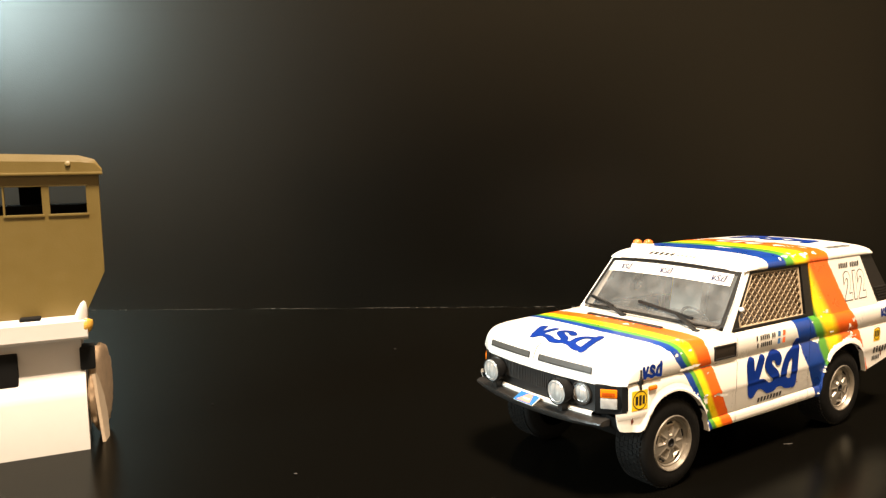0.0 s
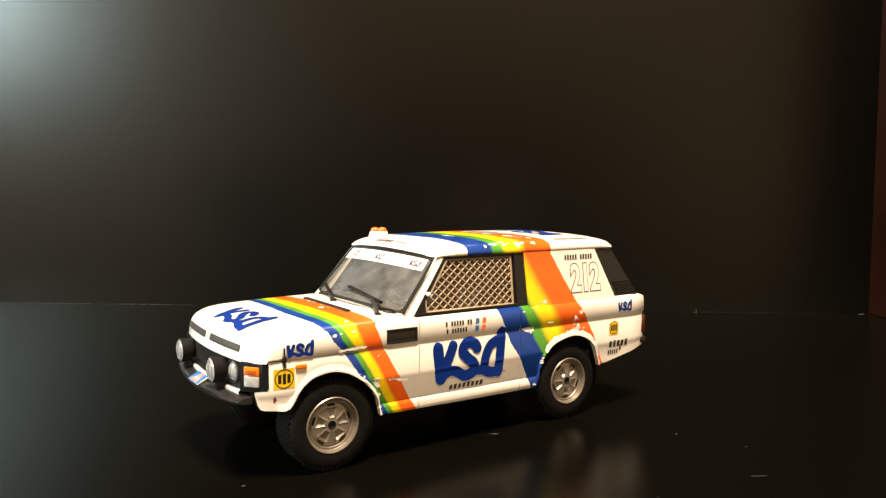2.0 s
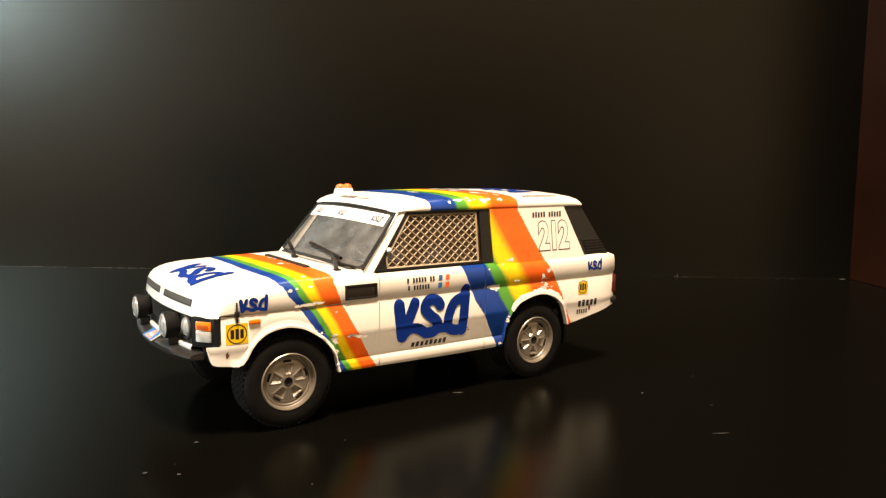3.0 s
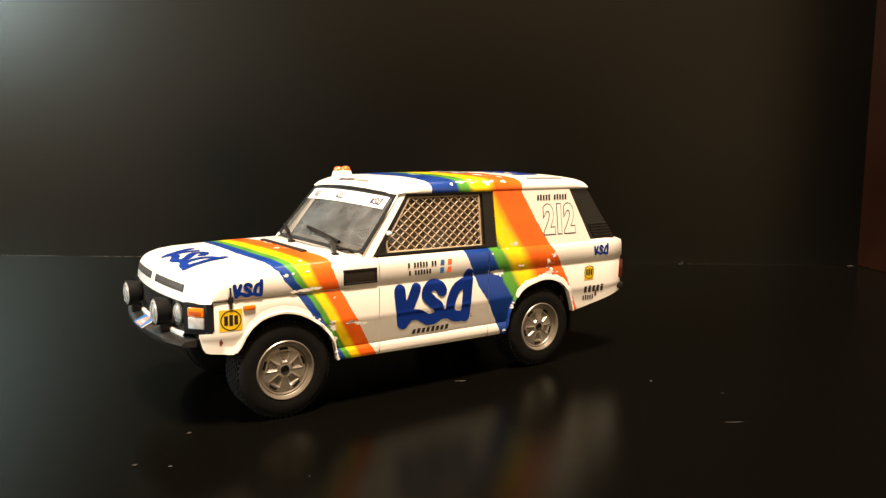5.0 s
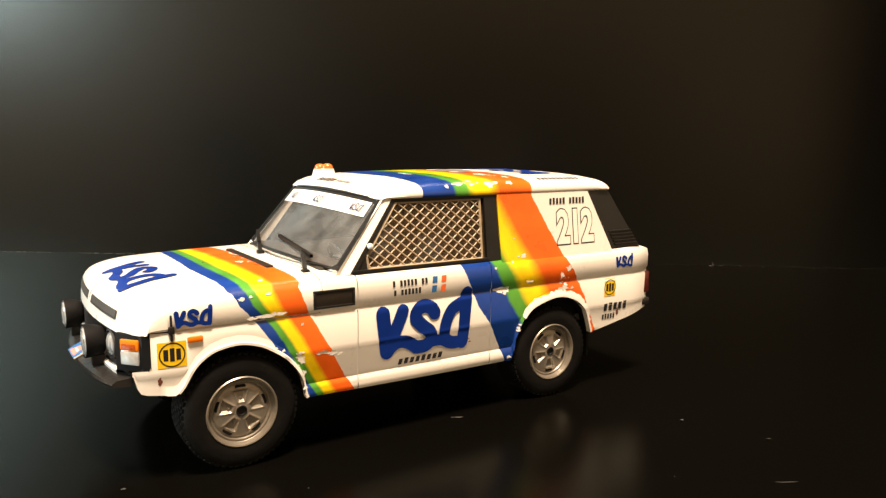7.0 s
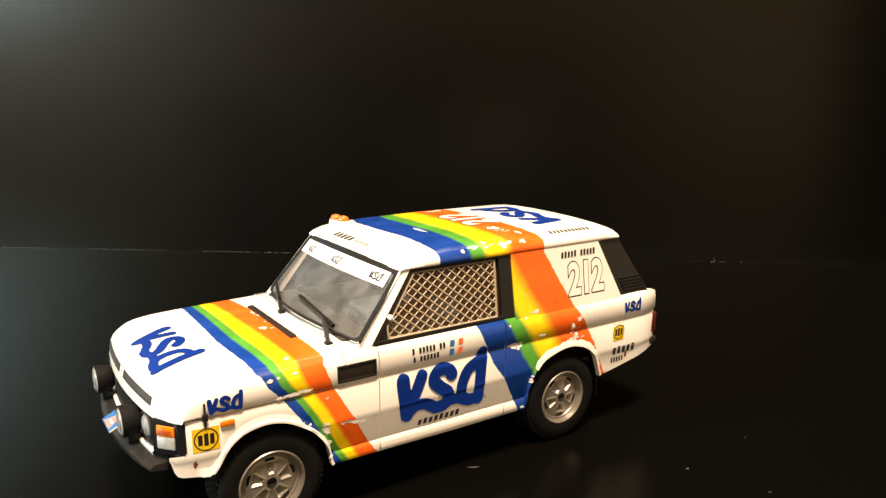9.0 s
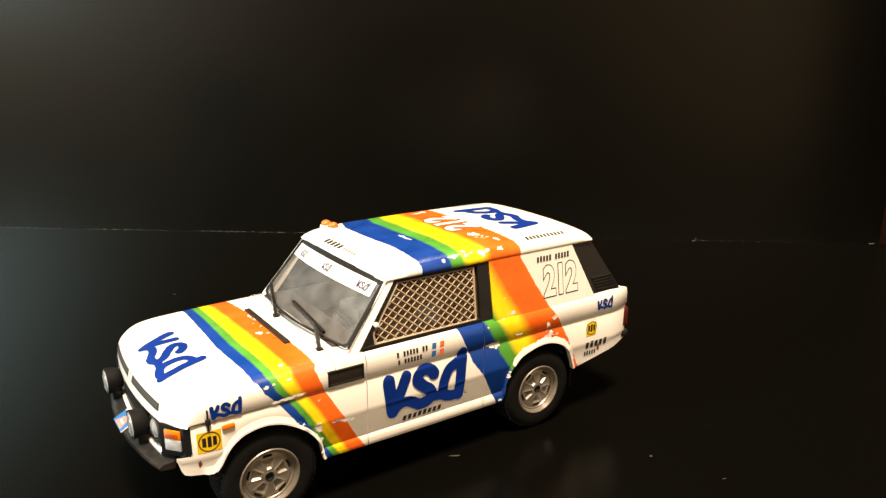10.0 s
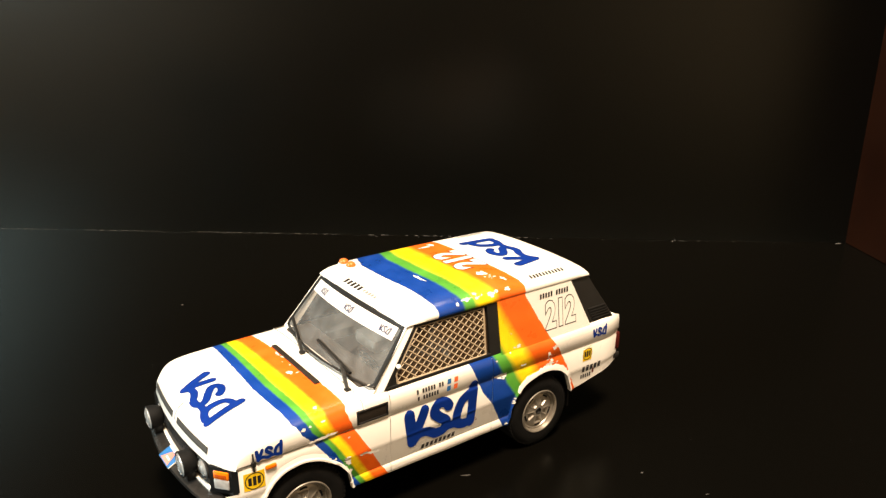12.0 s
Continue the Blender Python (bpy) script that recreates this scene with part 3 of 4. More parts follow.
def wheel(x, s, turn):
    hub = new("wheel")
    hub.parent = car
    hub.matrix_local = pose(x * MM, s * 20.2 * MM, 8.9 * MM, -90 * s, 0, 0) @ pose(0, 0, 0, 0, 0, turn)
    m = Matrix.Identity(4)
    prof = [(5.3, -0.35), (5.55, 0.0), (6.3, 0.14), (7.5, 0.10), (8.25, -0.28), (8.6, -0.8), (8.76, -1.4), (8.8, -3.7), (8.76, -6.0), (8.5, -6.8), (7.8, -7.3), (5.3, -7.4)]
    bm = lathe(bmesh.new(), prof, m, 72)
    for k in range(54):
        a = 360 / 54 * k
        for h, off in ((-1.65, 0), (-2.7, 3.3), (-3.75, 0), (-4.8, 3.3), (-5.85, 0)):
            box(bm, (8.66, -0.40, h - 0.44), (8.9, 0.40, h + 0.44), 0, turn=pose(0, 0, 0, 0, 0, a + off))
        box(bm, (8.3, -0.30, -1.35), (8.82, 0.30, -0.62), 0, turn=pose(0, 0, 0, 0, 0, a + 3.3))
    part("tyre", bm, RUBBER, hub)
    bm = lathe(bmesh.new(), [(5.45, -1.0), (5.45, -0.02), (5.3, 0.14), (5.12, 0.08), (5.0, -0.3), (4.92, -0.72), (4.75, -0.86), (4.62, -0.74), (4.48, -0.74), (4.38, -0.95), (4.28, -1.16)], m, 72)
    steps = [0.85 + (4.3 - 0.85) * k / 26 for k in range(27)]
    rows = []
    for k in range(181):
        a = 2 * math.pi * k / 180
        rows.append([(r * math.cos(a), r * math.sin(a), rim_face(r, a)) for r in steps])
    grid(bm, rows)
    for k in range(5):
        lathe(bm, [(0.24, -1.1), (0.20, -0.82), (0.0, -0.76)], pose(1.95 * MM * math.cos(radians(72 * k + 54)), 1.95 * MM * math.sin(radians(72 * k + 54)), 0), 10)
    bmesh.ops.remove_doubles(bm, verts=bm.verts, dist=1e-7)
    part("rim", bm, SILVER, hub, "worn silver rim with five dark slots")
    for k in range(5):
        bm = bmesh.new()
        ends = [(3.70 + 0.33 * math.sin(radians(b)) * c, c * 0.50 + c * 0.33 * math.cos(radians(b))) for c in (1, -1) for b in range(-90, 91, 30)]
        rows = [[pose(0, 0, 0, 0, 0, 72 * k + 54) @ Vector((q, p, h)) for q, p in ends] for h in (-1.2, -0.815)]
        grid(bm, rows, closed=True)
        bm.faces.new([bm.verts.new(v * MM) for v in rows[1]])
        part("slot", bm, MATT_BLACK, hub)
    part("hub_cap", lathe(bmesh.new(), [(0.86, -0.5), (0.82, -0.42), (0.70, -0.42), (0.62, -0.8), (0.0, -0.82)], m, 24), BLACK, hub)


for x, turn in ((30.2, 0), (-30.3, 36)):
    for s in (1, -1):
        wheel(x, s, turn)

# ---- nose ----
bm, rows = bmesh.new(), []
for y in np.linspace(-19.6, 19.6, 25):
    x = nose(y) - 0.5
    top = interp(abs(y), [(0, 22.7), (12, 22.5), (20, 22.2)])
    rows.append([(x - 2.5, y, top), (x + 0.1, y, top), (x + 0.1, y, top - 0.6), (x - 0.2, y, 18.4), (x + 0.1, y, 16.9), (x - 2.5, y, 16.6)])
grid(bm, rows)
part("grille", bm, BLACK, car, "black slatted grille")
bm = bmesh.new()
for k in range(38):
    y = -9.3 + 18.6 * k / 37
    x = nose(y) - 0.75
    box(bm, (x, y - 0.12, 18.6), (x + 0.45, y + 0.12, 22.2))
part("grille_slats", bm, DARK_GREY, car)
bm, rows = bmesh.new(), []
for y in np.linspace(-14.8, 14.8, 25):
    x = nose(y) - 0.1 - 0.6 * max(0.0, abs(y) - 19.3)
    rows.append([(x - 2, y, 16.9), (x, y, 16.8), (x + 0.25, y, 16.55), (x + 0.1, y, 15.3), (x - 2, y, 15.1)])
grid(bm, rows)
part("front_apron", bm, PLAIN_WHITE, car)


def ribbed(r, dome, ribs):
    """A round glass dome with fine upright ribs across it."""
    rows = []
    for k in range(17):
        q = r * k / 16
        row = []
        for j in range(48):
            a = 2 * math.pi * j / 48
            y = q * math.sin(a)
            row.append((q * math.cos(a), y, dome * (1 - (k / 16) ** 2) + 0.05 * math.sin(y * ribs) * (k < 16) + (0.12 if k == 13 else 0.0)))
        rows.append(row)
    return grid(bmesh.new(), rows, closed=True)


def forward(x, y, z, turn=0.0):
    return pose(x * MM, y * MM, z * MM, 0, 90, 0) if not turn else pose(x * MM, y * MM, z * MM, 0, 0, turn) @ pose(0, 0, 0, 0, 90, 0)


for s in (1, -1):
    y = 12.2 * s
    x = nose(y) - 0.4
    lamp = new("headlight")
    lamp.parent = car
    lamp.matrix_local = forward(x, y, 19.8, 6 * s)
    part("bezel", lathe(bmesh.new(), [(2.2, -0.5), (2.2, 0.3), (2.0, 0.4), (1.86, 0.2)], Matrix.Identity(4), 36), DARK_GREY, lamp)
    part("lens", ribbed(1.9, 0.7, 7.0), LAMP_GLASS, lamp, "ribbed round lens")
    ind = new("indicator")
    ind.parent = car
    ind.matrix_local = pose(44.8 * MM, 17.6 * s * MM, 19.7 * MM, 0, 0, 40 * s)
    part("surround", boxed((-1.8, -2.5, -2.9), (0.1, 2.45, 2.6), 0.35), MATT_BLACK, ind)
    part("orange_lens", boxed((-0.2, -1.5, 0.2), (0.35, 1.5, 1.8), 0.25), ORANGE_LENS, ind, "orange upper lens")
    part("clear_lens", boxed((-0.2, -1.5, -1.85), (0.35, 1.5, 0.15), 0.25), CLEAR_LENS, ind, "clear lower lens")
    part("rim", boxed((-0.15, -1.64, -2.0), (0.12, 1.64, 1.95), 0.2), CHROME, ind, "thin bright rim")
    part("orange_core", boxed((0.3, -1.2, 0.4), (0.38, 1.1, 1.2), 0.04), DEEP_ORANGE, ind, "dark core behind the orange lens")

for y in (-10.6, 8.8):
    spot = new("spotlight")
    spot.parent = car
    spot.matrix_local = forward(49.3, y, 19.75)
    part("housing", lathe(bmesh.new(), [(0.0, -2.9), (1.3, -2.9), (2.0, -2.4), (2.35, -1.3), (2.5, -0.1), (2.47, 0.15), (2.28, 0.1)], Matrix.Identity(4), 36), MATT_BLACK, spot)
    part("lens", ribbed(2.32, 0.42, 5.0), LAMP_GLASS, spot, "white ribbed lens")
    part("bracket", boxed((2.2, -0.6, -2.6), (4.6, 0.6, -0.8), 0.15), BLACK, spot)

# front bumper with ends swept back
bm, rows = bmesh.new(), []
for y in np.linspace(-18.0, 18.0, 37):
    x = 49.8 - 0.0070 * y * y
    up = 0.5 * (y / 17.2) ** 4
    rows.append([(x - 3.0, y, 16.1), (x - 0.7, y, 15.95), (x - 0.1, y, 15.6), (x, y, 15.0 + up * 0.6), (x - 0.3, y, 14.4 + up), (x - 2.4, y, 14.2 + up)])
grid(bm, rows, closed=True)
for row in (rows[0], rows[-1]):
    bm.faces.new([bm.verts.new(Vector(p) * MM) for p in row])
part("front_bumper", bm, BUMPER, car, "scuffed black front bumper")
bm = bmesh.new()
plate = new("rally_plate")
plate.parent = car
plate.matrix_local = pose(48.9 * MM, 0.1 * MM, 16.35 * MM, 0, -62, 0)
part("backing", boxed((-0.2, -2.8, -1.4), (0.05, 2.8, 1.5), 0.05), PLAIN_WHITE, plate)
part("blue_field", boxed((0.0, -2.75, -1.38), (0.09, 2.75, 1.15), 0.02), FLAG_BLUE, plate)
bm = bmesh.new()
rows = [[(h, -1.9, -1.2), (h, 1.9, -1.2), (h, 0.9, 1.0), (h, -0.4, 1.0)] for h in (0.0, 0.13)]
grid(bm, rows, closed=True)
bm.faces.new([bm.verts.new(Vector(p) * MM) for p in rows[1]])
part("red_field", bm, PALE_RED, plate, smooth=False)
part("white_bar", boxed((0.0, -0.7, -0.5), (0.16, 1.1, -0.15), 0.02), PLAIN_WHITE, plate)

# ---- tail ----
bm, rows = bmesh.new(), []
for u in np.linspace(-1, 1, 21):
    row = []
    for back, z, k in ((-3.0, 26.5, 0.9), (-0.5, 26.8, 0.95), (-0.05, 26.4, 1.0), (0.0, 25.8, 1.0), (0.1, 23.2, 1.0), (-0.4, 22.8, 1.0), (-0.4, 17.0, 1.0), (-0.4, 14.6, 1.0)):
        row.append((-57.5 - back + 0.3 * u * u, u * (flank(-57.1, z) - 0.02) * k, z))
    rows.append(row)
grid(bm, rows)
part("tailgate", bm, PLAIN_WHITE, car)
bm, rows = bmesh.new(), []
for y in np.linspace(-17.0, 17.0, 9):
    rows.append([(-55.0, y, 26.4), (-46.2, y, 39.6)])
grid(bm, rows)
part("rear_window", bm, BLACK, car, "dark rear window")
for s in (1, -1):
    part("tail_light", boxed((-57.6, min(s * 16.5, s * 19.5), 17.6), (-54.0, max(s * 16.5, s * 19.5), 22.2), 0.4), RED_LENS, car, "dark red tail light")
part("rear_bumper", boxed((-58.0, -19.5, 14.9), (-55.0, 19.5, 16.6), 0.6), BUMPER, car)
# mud flap behind the rear wheel
for s in (1, -1):
    part("mud_flap", boxed((-41.0, min(s * 14, s * 19), 6.3), (-40.4, max(s * 14, s * 19), 13.0), 0.1), RUBBER, car)

# ---- cabin ----
part("cabin_floor", boxed((-45, -16.5, 21.0), (17, 16.5, 22.5), 0.3), CABIN, car)
part("dashboard", boxed((9.5, -16.5, 22.5), (15.8, 16.5, 29.0), 1.0), DASH, car)
bm = boxed((-17.4, -16.8, 22.5), (-16.8, 16.8, 39.3), 0.2)
part("bulkhead", bm, CABIN, car)
for y in (8.2, -8.2):
    seat = new("seat")
    seat.parent = car
    seat.matrix_local = pose(-6 * MM, y * MM, 22.5 * MM)
    part("cushion", boxed((-5, -4.6, 0), (6, 4.6, 3.4), 1.2), SEAT, seat)
    part("backrest", box(bmesh.new(), (-1.5, -4.6, 0), (1.5, 4.6, 11.5), 1.2, turn=pose(-4.5 * MM, 0, 2 * MM, 0, -12, 0)), SEAT, seat)
    part("headrest", box(bmesh.new(), (-1, -2.2, 11.8), (1, 2.2, 14.6), 0.8, turn=pose(-4.5 * MM, 0, 2 * MM, 0, -12, 0)), SEAT, seat)
bm = bmesh.new()
ringm = pose(8.0 * MM, 8.2 * MM, 28.2 * MM, 0, -62, 0)
lathe(bm, [(3.3, 0.3), (3.6, 0.0), (3.3, -0.3), (3.0, 0.0), (3.3, 0.3)], ringm, 28)
box(bm, (-0.4, -3.2, -0.2), (0.4, 3.2, 0.2), 0.1, turn=ringm)
part("steering_wheel", bm, BLACK, car)

# ---- small fittings ----
for y in (-13.3, -10.0):
    lamp = new("roof_beacon")
    lamp.parent = car
    lamp.matrix_local = pose(1.6 * MM, y * MM, (roof_z(1.6, y) + 0.75) * MM)
    part("base", lathe(bmesh.new(), [(1.75, -1.1), (1.55, -0.7), (1.35, 0.0), (1.25, 0.4), (0, 0.45)], Matrix.Identity(4), 24), PLAIN_WHITE, lamp)
    part("dome", lathe(bmesh.new(), [(1.1, 0.4), (1.1, 0.75), (0.9, 1.15), (0.45, 1.4), (0, 1.45)], Matrix.Identity(4), 24), DOME, lamp, "orange dome")


def wiper(foot, tip, mid):
    w = new("wiper")
    w.parent = car
    bm = bmesh.new()

    def rod(a, b, r):
        a, b = Vector(a), Vector(b)
        d = (b - a).normalized()
        n = d.cross(Vector((0.7, 0, 0.7))).normalized()
        k = d.cross(n)
        grid(bm, [[p + n * r, p + k * r, p - n * r, p - k * r] for p in (a, b)], closed=True)

    lift = Vector((0.35, 0, 0.35))
    rod(foot, Vector(mid) + lift, 0.48)
    part("arm", bm, BLACK, w)
    bm = bmesh.new()
    a, b = Vector(mid) + lift, Vector(tip) + lift
    rod(a - (b - a) * 0.35, b, 0.4)
    part("blade", bm, BLACK, w)
    bm = bmesh.new()
    box(bm, (foot[0] - 0.6, foot[1] - 0.6, foot[2] - 0.8), (foot[0] + 0.6, foot[1] + 0.6, foot[2] + 0.4), 0.2)
    part("pivot", bm, BLACK, w)


wiper((17.9, 15.8, 28.3), screen(-0.05, 0.20), screen(0.50, 0.11))
wiper((18.2, -3.0, 28.8), screen(-0.88, 0.16), screen(-0.50, 0.07))

# ---- printing on the paint ----


def on_flank(x, z, off):
    return (x, flank(x, z) + off, z)


def on_cabin(x, z, off):
    return (x, cabin_y(z) + 0.25 + off, z)


def on_bonnet_side(x, z, off):
    y = interp(z, [(b, a) for a, b in SHOULDER[1:6]])
    if x > 39:
        y -= 1.5 * ((x - 39) / 7) ** 2
    return (x, y + off, z)


def on_bonnet(x, y, off):
    return (x, y, bonnet_z(x, y) + off)


def on_roof(x, y, off):
    return (x, y, roof_z(x, y) + off)


def smooth_line(pts, step):
    out = []
    q = [pts[0], *pts, pts[-1]]
    for i in range(1, len(q) - 2):
        a, b, c, d = (np.array(p, float) for p in q[i - 1:i + 3])
        n = max(2, int(np.linalg.norm(c - b) / step))
        for k in range(n):
            t = k / n
            out.append(0.5 * (2 * b + (c - a) * t + (2 * a - 5 * b + 4 * c - d) * t * t + (3 * b - a - 3 * c + d) * t ** 3))
    out.append(np.array(pts[-1], float))
    return out


def stroke(bm, pts, w, skin, off, step=0.4):
    """A round-ended brush stroke of half width w along points on a skin."""
    line = smooth_line(pts, step)
    n = len(line)
    rows = []

    def put(c, d, half):
        nrm = np.array((-d[1], d[0]))
        rows.append([skin(*(c + nrm * half * e), off) for e in (1, 0.75, 0.5, 0.25, 0, -0.25, -0.5, -0.75, -1)])

    ways = [line[min(i + 1, n - 1)] - line[max(i - 1, 0)] for i in range(n)]
    ways = [d / max(1e-9, np.linalg.norm(d)) for d in ways]
    for a in (85, 60, 30):
        put(line[0] - ways[0] * w * math.sin(radians(a)), ways[0], w * math.cos(radians(a)))
    for c, d in zip(line, ways):
        put(c, d, w)
    for a in (30, 60, 85):
        put(line[-1] + ways[-1] * w * math.sin(radians(a)), ways[-1], w * math.cos(radians(a)))
    grid(bm, rows)


SHAPES = [([(0.12, 0.85), (0.165, 0.50), (0.215, 0.13)], 0.14), ([(0.53, 0.86), (0.43, 0.62), (0.29, 0.32)], 0.128),
          ([(0.23, 0.14), (0.40, 0.27), (0.60, 0.27), (0.78, 0.17)], 0.12),
          ([(1.22, 0.74), (1.14, 0.85), (0.99, 0.90), (0.84, 0.83), (0.81, 0.69), (0.95, 0.53), (1.12, 0.39), (1.15, 0.24), (1.03, 0.14), (0.84, 0.13)], 0.128),
          ([(1.05, 0.14), (1.20, 0.20), (1.40, 0.19), (1.54, 0.12)], 0.11),
          ([(1.80, 0.86), (1.60, 0.76), (1.47, 0.50), (1.45, 0.25), (1.56, 0.13), (1.72, 0.10)], 0.125),
          ([(1.945, 1.05), (1.915, 0.72), (1.885, 0.34), (1.855, 0.09)], 0.13)]


def emblem(parent, place, skin, size, mat=None, name="blue_emblem"):
    """The sponsor's mark as plain overlapping blue brush shapes; place maps its (u, v) to the skin."""
    bm = bmesh.new()
    for k, (pts, w) in enumerate(SHAPES):
        stroke(bm, [place(u, v) for u, v in pts], w * size, skin, 0.12 + 0.008 * k, step=min(0.06 * size, 0.2))
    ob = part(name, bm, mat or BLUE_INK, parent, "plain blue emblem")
    ob.visible_shadow = True
    return ob


emblem(car, lambda u, v: (7.9 - u * 9.1, 13.3 + v * 9.1), on_flank, 9.1)
emblem(car, lambda u, v: (39.6 - u * 2.6, 23.05 + v * 2.5), on_bonnet_side, 2.5)
emblem(car, lambda u, v: (-46.0 - u * 2.35, 24.0 + v * 2.4), on_flank, 2.0)
emblem(car, lambda u, v: (44.6 - v * 7.9, -5.0 + u * 8.3 - v * 3.4), on_bonnet, 6.3)
emblem(car, lambda u, v: (-39.0 + v * 8.4, 10.6 - u * 10.3), on_roof, 8.0)


def on_screen(y, h, off):
    v = h / 14.6
    p = screen(y / screen_half(v), v)
    return (p[0] + 0.12 + off, p[1], p[2] + 0.10 + off)


FADED_INK = material("dark_blue_print", (0.025, 0.028, 0.075), 0.4, vary=0.2)
for y in (-12.2, -0.2, 12.4):
    emblem(car, lambda u, v, y=y: (y - 0.3 + u * 1.6, 10.75 + v * 1.7), on_screen, 0.9, FADED_INK)


def patch(bm, skin, a0, a1, b0, b1, off, slant=0.0, n=4):
    grid(bm, [[skin(a0 + (a1 - a0) * i / n + slant * j / n, b0 + (b1 - b0) * j / n, off) for j in range(n + 1)] for i in range(n + 1)])


def lettering(name, skin, a0, a1, b0, b1, counts, mat, slant=0.0, off=0.09):
    """A row of plain upright bars in place of a brand's or person's name; counts: bars in each word, 0 for a gap."""
    bm = bmesh.new()
    total = sum(c if c else 1 for c in counts)
    step = (a1 - a0) / total
    k = 0
    for c in counts:
        for _ in range(c):
            lo, hi = a0 + step * (k + 0.1), a0 + step * (k + 0.74)
            cut = (b1 - b0) * 0.18 * ((k * 7) % 3 - 1) * 0.4
            patch(bm, skin, lo, hi, b0, b1 - abs(cut), off, slant, 2)
            k += 1
        if not c:
            k += 1
    return part(name, bm, mat, car)


lettering("tyre_maker_bars", on_flank, 4.0, -5.0, 11.95, 12.95, [8], BLACK_INK, -0.3)
lettering("driver_name_bars", on_flank, 5.0, -1.9, 25.35, 26.4, [1, 0, 5, 0, 2], BLACK_INK)
lettering("co_driver_name_bars", on_flank, 4.8, -0.6, 23.85, 24.85, [1, 0, 6], BLACK_INK)
lettering("camera_maker_bars", on_flank, -43.2, -49.9, 15.4, 17.0, [5], BLACK_INK)
lettering("camera_maker_small_bars", on_flank, -42.9, -46.6, 13.7, 14.8, [5], BLACK_INK)
lettering("magazine_bars", on_cabin, -29.9, -39.0, 37.3, 38.5, [5, 0, 5], BLACK_INK, -0.1)
lettering("tour_bars", lambda x, y, off: on_roof(x, y, off), -28.9, -39.5, 16.8, 15.5, [11], BLACK_INK, -0.3, 0.06)
lettering("roof_maker_bars", lambda y, x, off: on_roof(x, y, off), -6.9, 0.4, 5.6, 4.2, [5], BLACK_INK, 0, 0.06)
lettering("roof_maker_faint_bars", lambda y, x, off: on_roof(x, y, off), 0.8, 6.2, 5.3, 4.5, [5], GREY_INK, 0, 0.06)
lettering("far_tour_bars", lambda x, y, off: on_roof(x, y, off), -33.0, -41.0, -15.0, -16.2, [9], GREY_INK, 0, 0.06)

# white mirror stub at the foot of the door window
bm = bmesh.new()
lathe(bm, [(0.0, -0.5), (0.45, -0.3), (0.5, 0.2), (0.3, 0.55), (0.0, 0.65)], pose(8.3 * MM, 19.5 * MM, 32.2 * MM, -90, 0, 0), 16)
part("mirror_stub", bm, PLAIN_WHITE, car, "small white mirror stub")

# small flag
for mat, x in ((FLAG_BLUE, -2.7), (FLAG_RED, -4.5)):
    bm = bmesh.new()
    patch(bm, on_flank, x, x - 0.95, 25.3, 26.4, 0.05, -0.15, 2)
    patch(bm, on_flank, x + 0.15, x - 0.8, 23.7, 24.85, 0.05, -0.15, 2)
    part("flag_stripe", bm, mat, car)


def badge(x, z, r, skin, square):
    b = new("oil_badge")
    b.parent = car
    bm = bmesh.new()
    if square:
        patch(bm, skin, x + r * 1.06, x - r * 1.06, z - r, z + r, 0.05)
    else:
        patch(bm, skin, x + r * 0.9, x - r * 0.9, z - r * 1.1, z + r * 1.1, 0.05)
    part("yellow_field", bm, YELLOW_INK, b, "yellow field")
    bm = bmesh.new()
    rows = []
    for k in range(41):
        a = 2 * math.pi * k / 40
        rows.append([skin(x + q * math.cos(a), z + q * math.sin(a), 0.075) for q in (r * 0.96, r * 0.86)])
    grid(bm, rows)
    part("ring", bm, BLACK_INK, b)
    bm = bmesh.new()
    for k in (-1, 0, 1):
        patch(bm, skin, x - k * r * 0.46 + r * 0.17, x - k * r * 0.46 - r * 0.17, z - r * (0.52 - 0.08 * abs(k)), z + r * (0.52 - 0.08 * abs(k)), 0.075, 0.0, 2)
    part("bars", bm, BLACK_INK, b)


badge(40.0, 19.35, 1.85, on_flank, True)
badge(-44.7, 20.2, 1.65, on_flank, False)


def number(text, place, size, skin, shift, mat_out, mat_in, spread):
    """A racing number in the built-in face, light with a dark outline, laid on a skin."""
    for name, grow, mat, lift in (("number_outline", spread, mat_out, 0.05), ("number_fill", spread - 0.027, mat_in, 0.085)):
        c = bpy.data.curves.new(name, "FONT")
        c.body, c.size, c.offset, c.space_character, c.resolution_u = text, 1.0, grow, 0.95, 3
        ob = bpy.data.objects.new(name, c)
        scene.collection.objects.link(ob)
        me = bpy.data.meshes.new_from_object(ob.evaluated_get(bpy.context.evaluated_depsgraph_get()))
        bpy.data.objects.remove(ob)
        bm = bmesh.new()
        bm.from_mesh(me)
        bmesh.ops.triangulate(bm, faces=bm.faces)
        for _ in range(2):
            long_edges = [e for e in bm.edges if e.calc_length() > 0.18]
            bmesh.ops.subdivide_edges(bm, edges=long_edges, cuts=1)
            bmesh.ops.triangulate(bm, faces=bm.faces)
        for v in bm.verts:
            a, b = place(v.co.x, v.co.y)
            v.co = Vector(skin(a, b, lift)) * MM
        part(name, bm, mat, car, "racing number" if mat is mat_out else "", smooth=False)


number("212", lambda u, v: (-31.3 - u * 6.5 - v * 0.3, 30.0 + v * 8.7), 1, on_cabin, 0, BLACK_INK, PLAIN_WHITE, 0.06)
number("212", lambda u, v: (-25.0 + v * 10.0, 5.6 - u * 8.4), 1, on_roof, 0, BLACK_INK, PLAIN_WHITE, 0.07)

# paint chips
rng = random.Random(7)


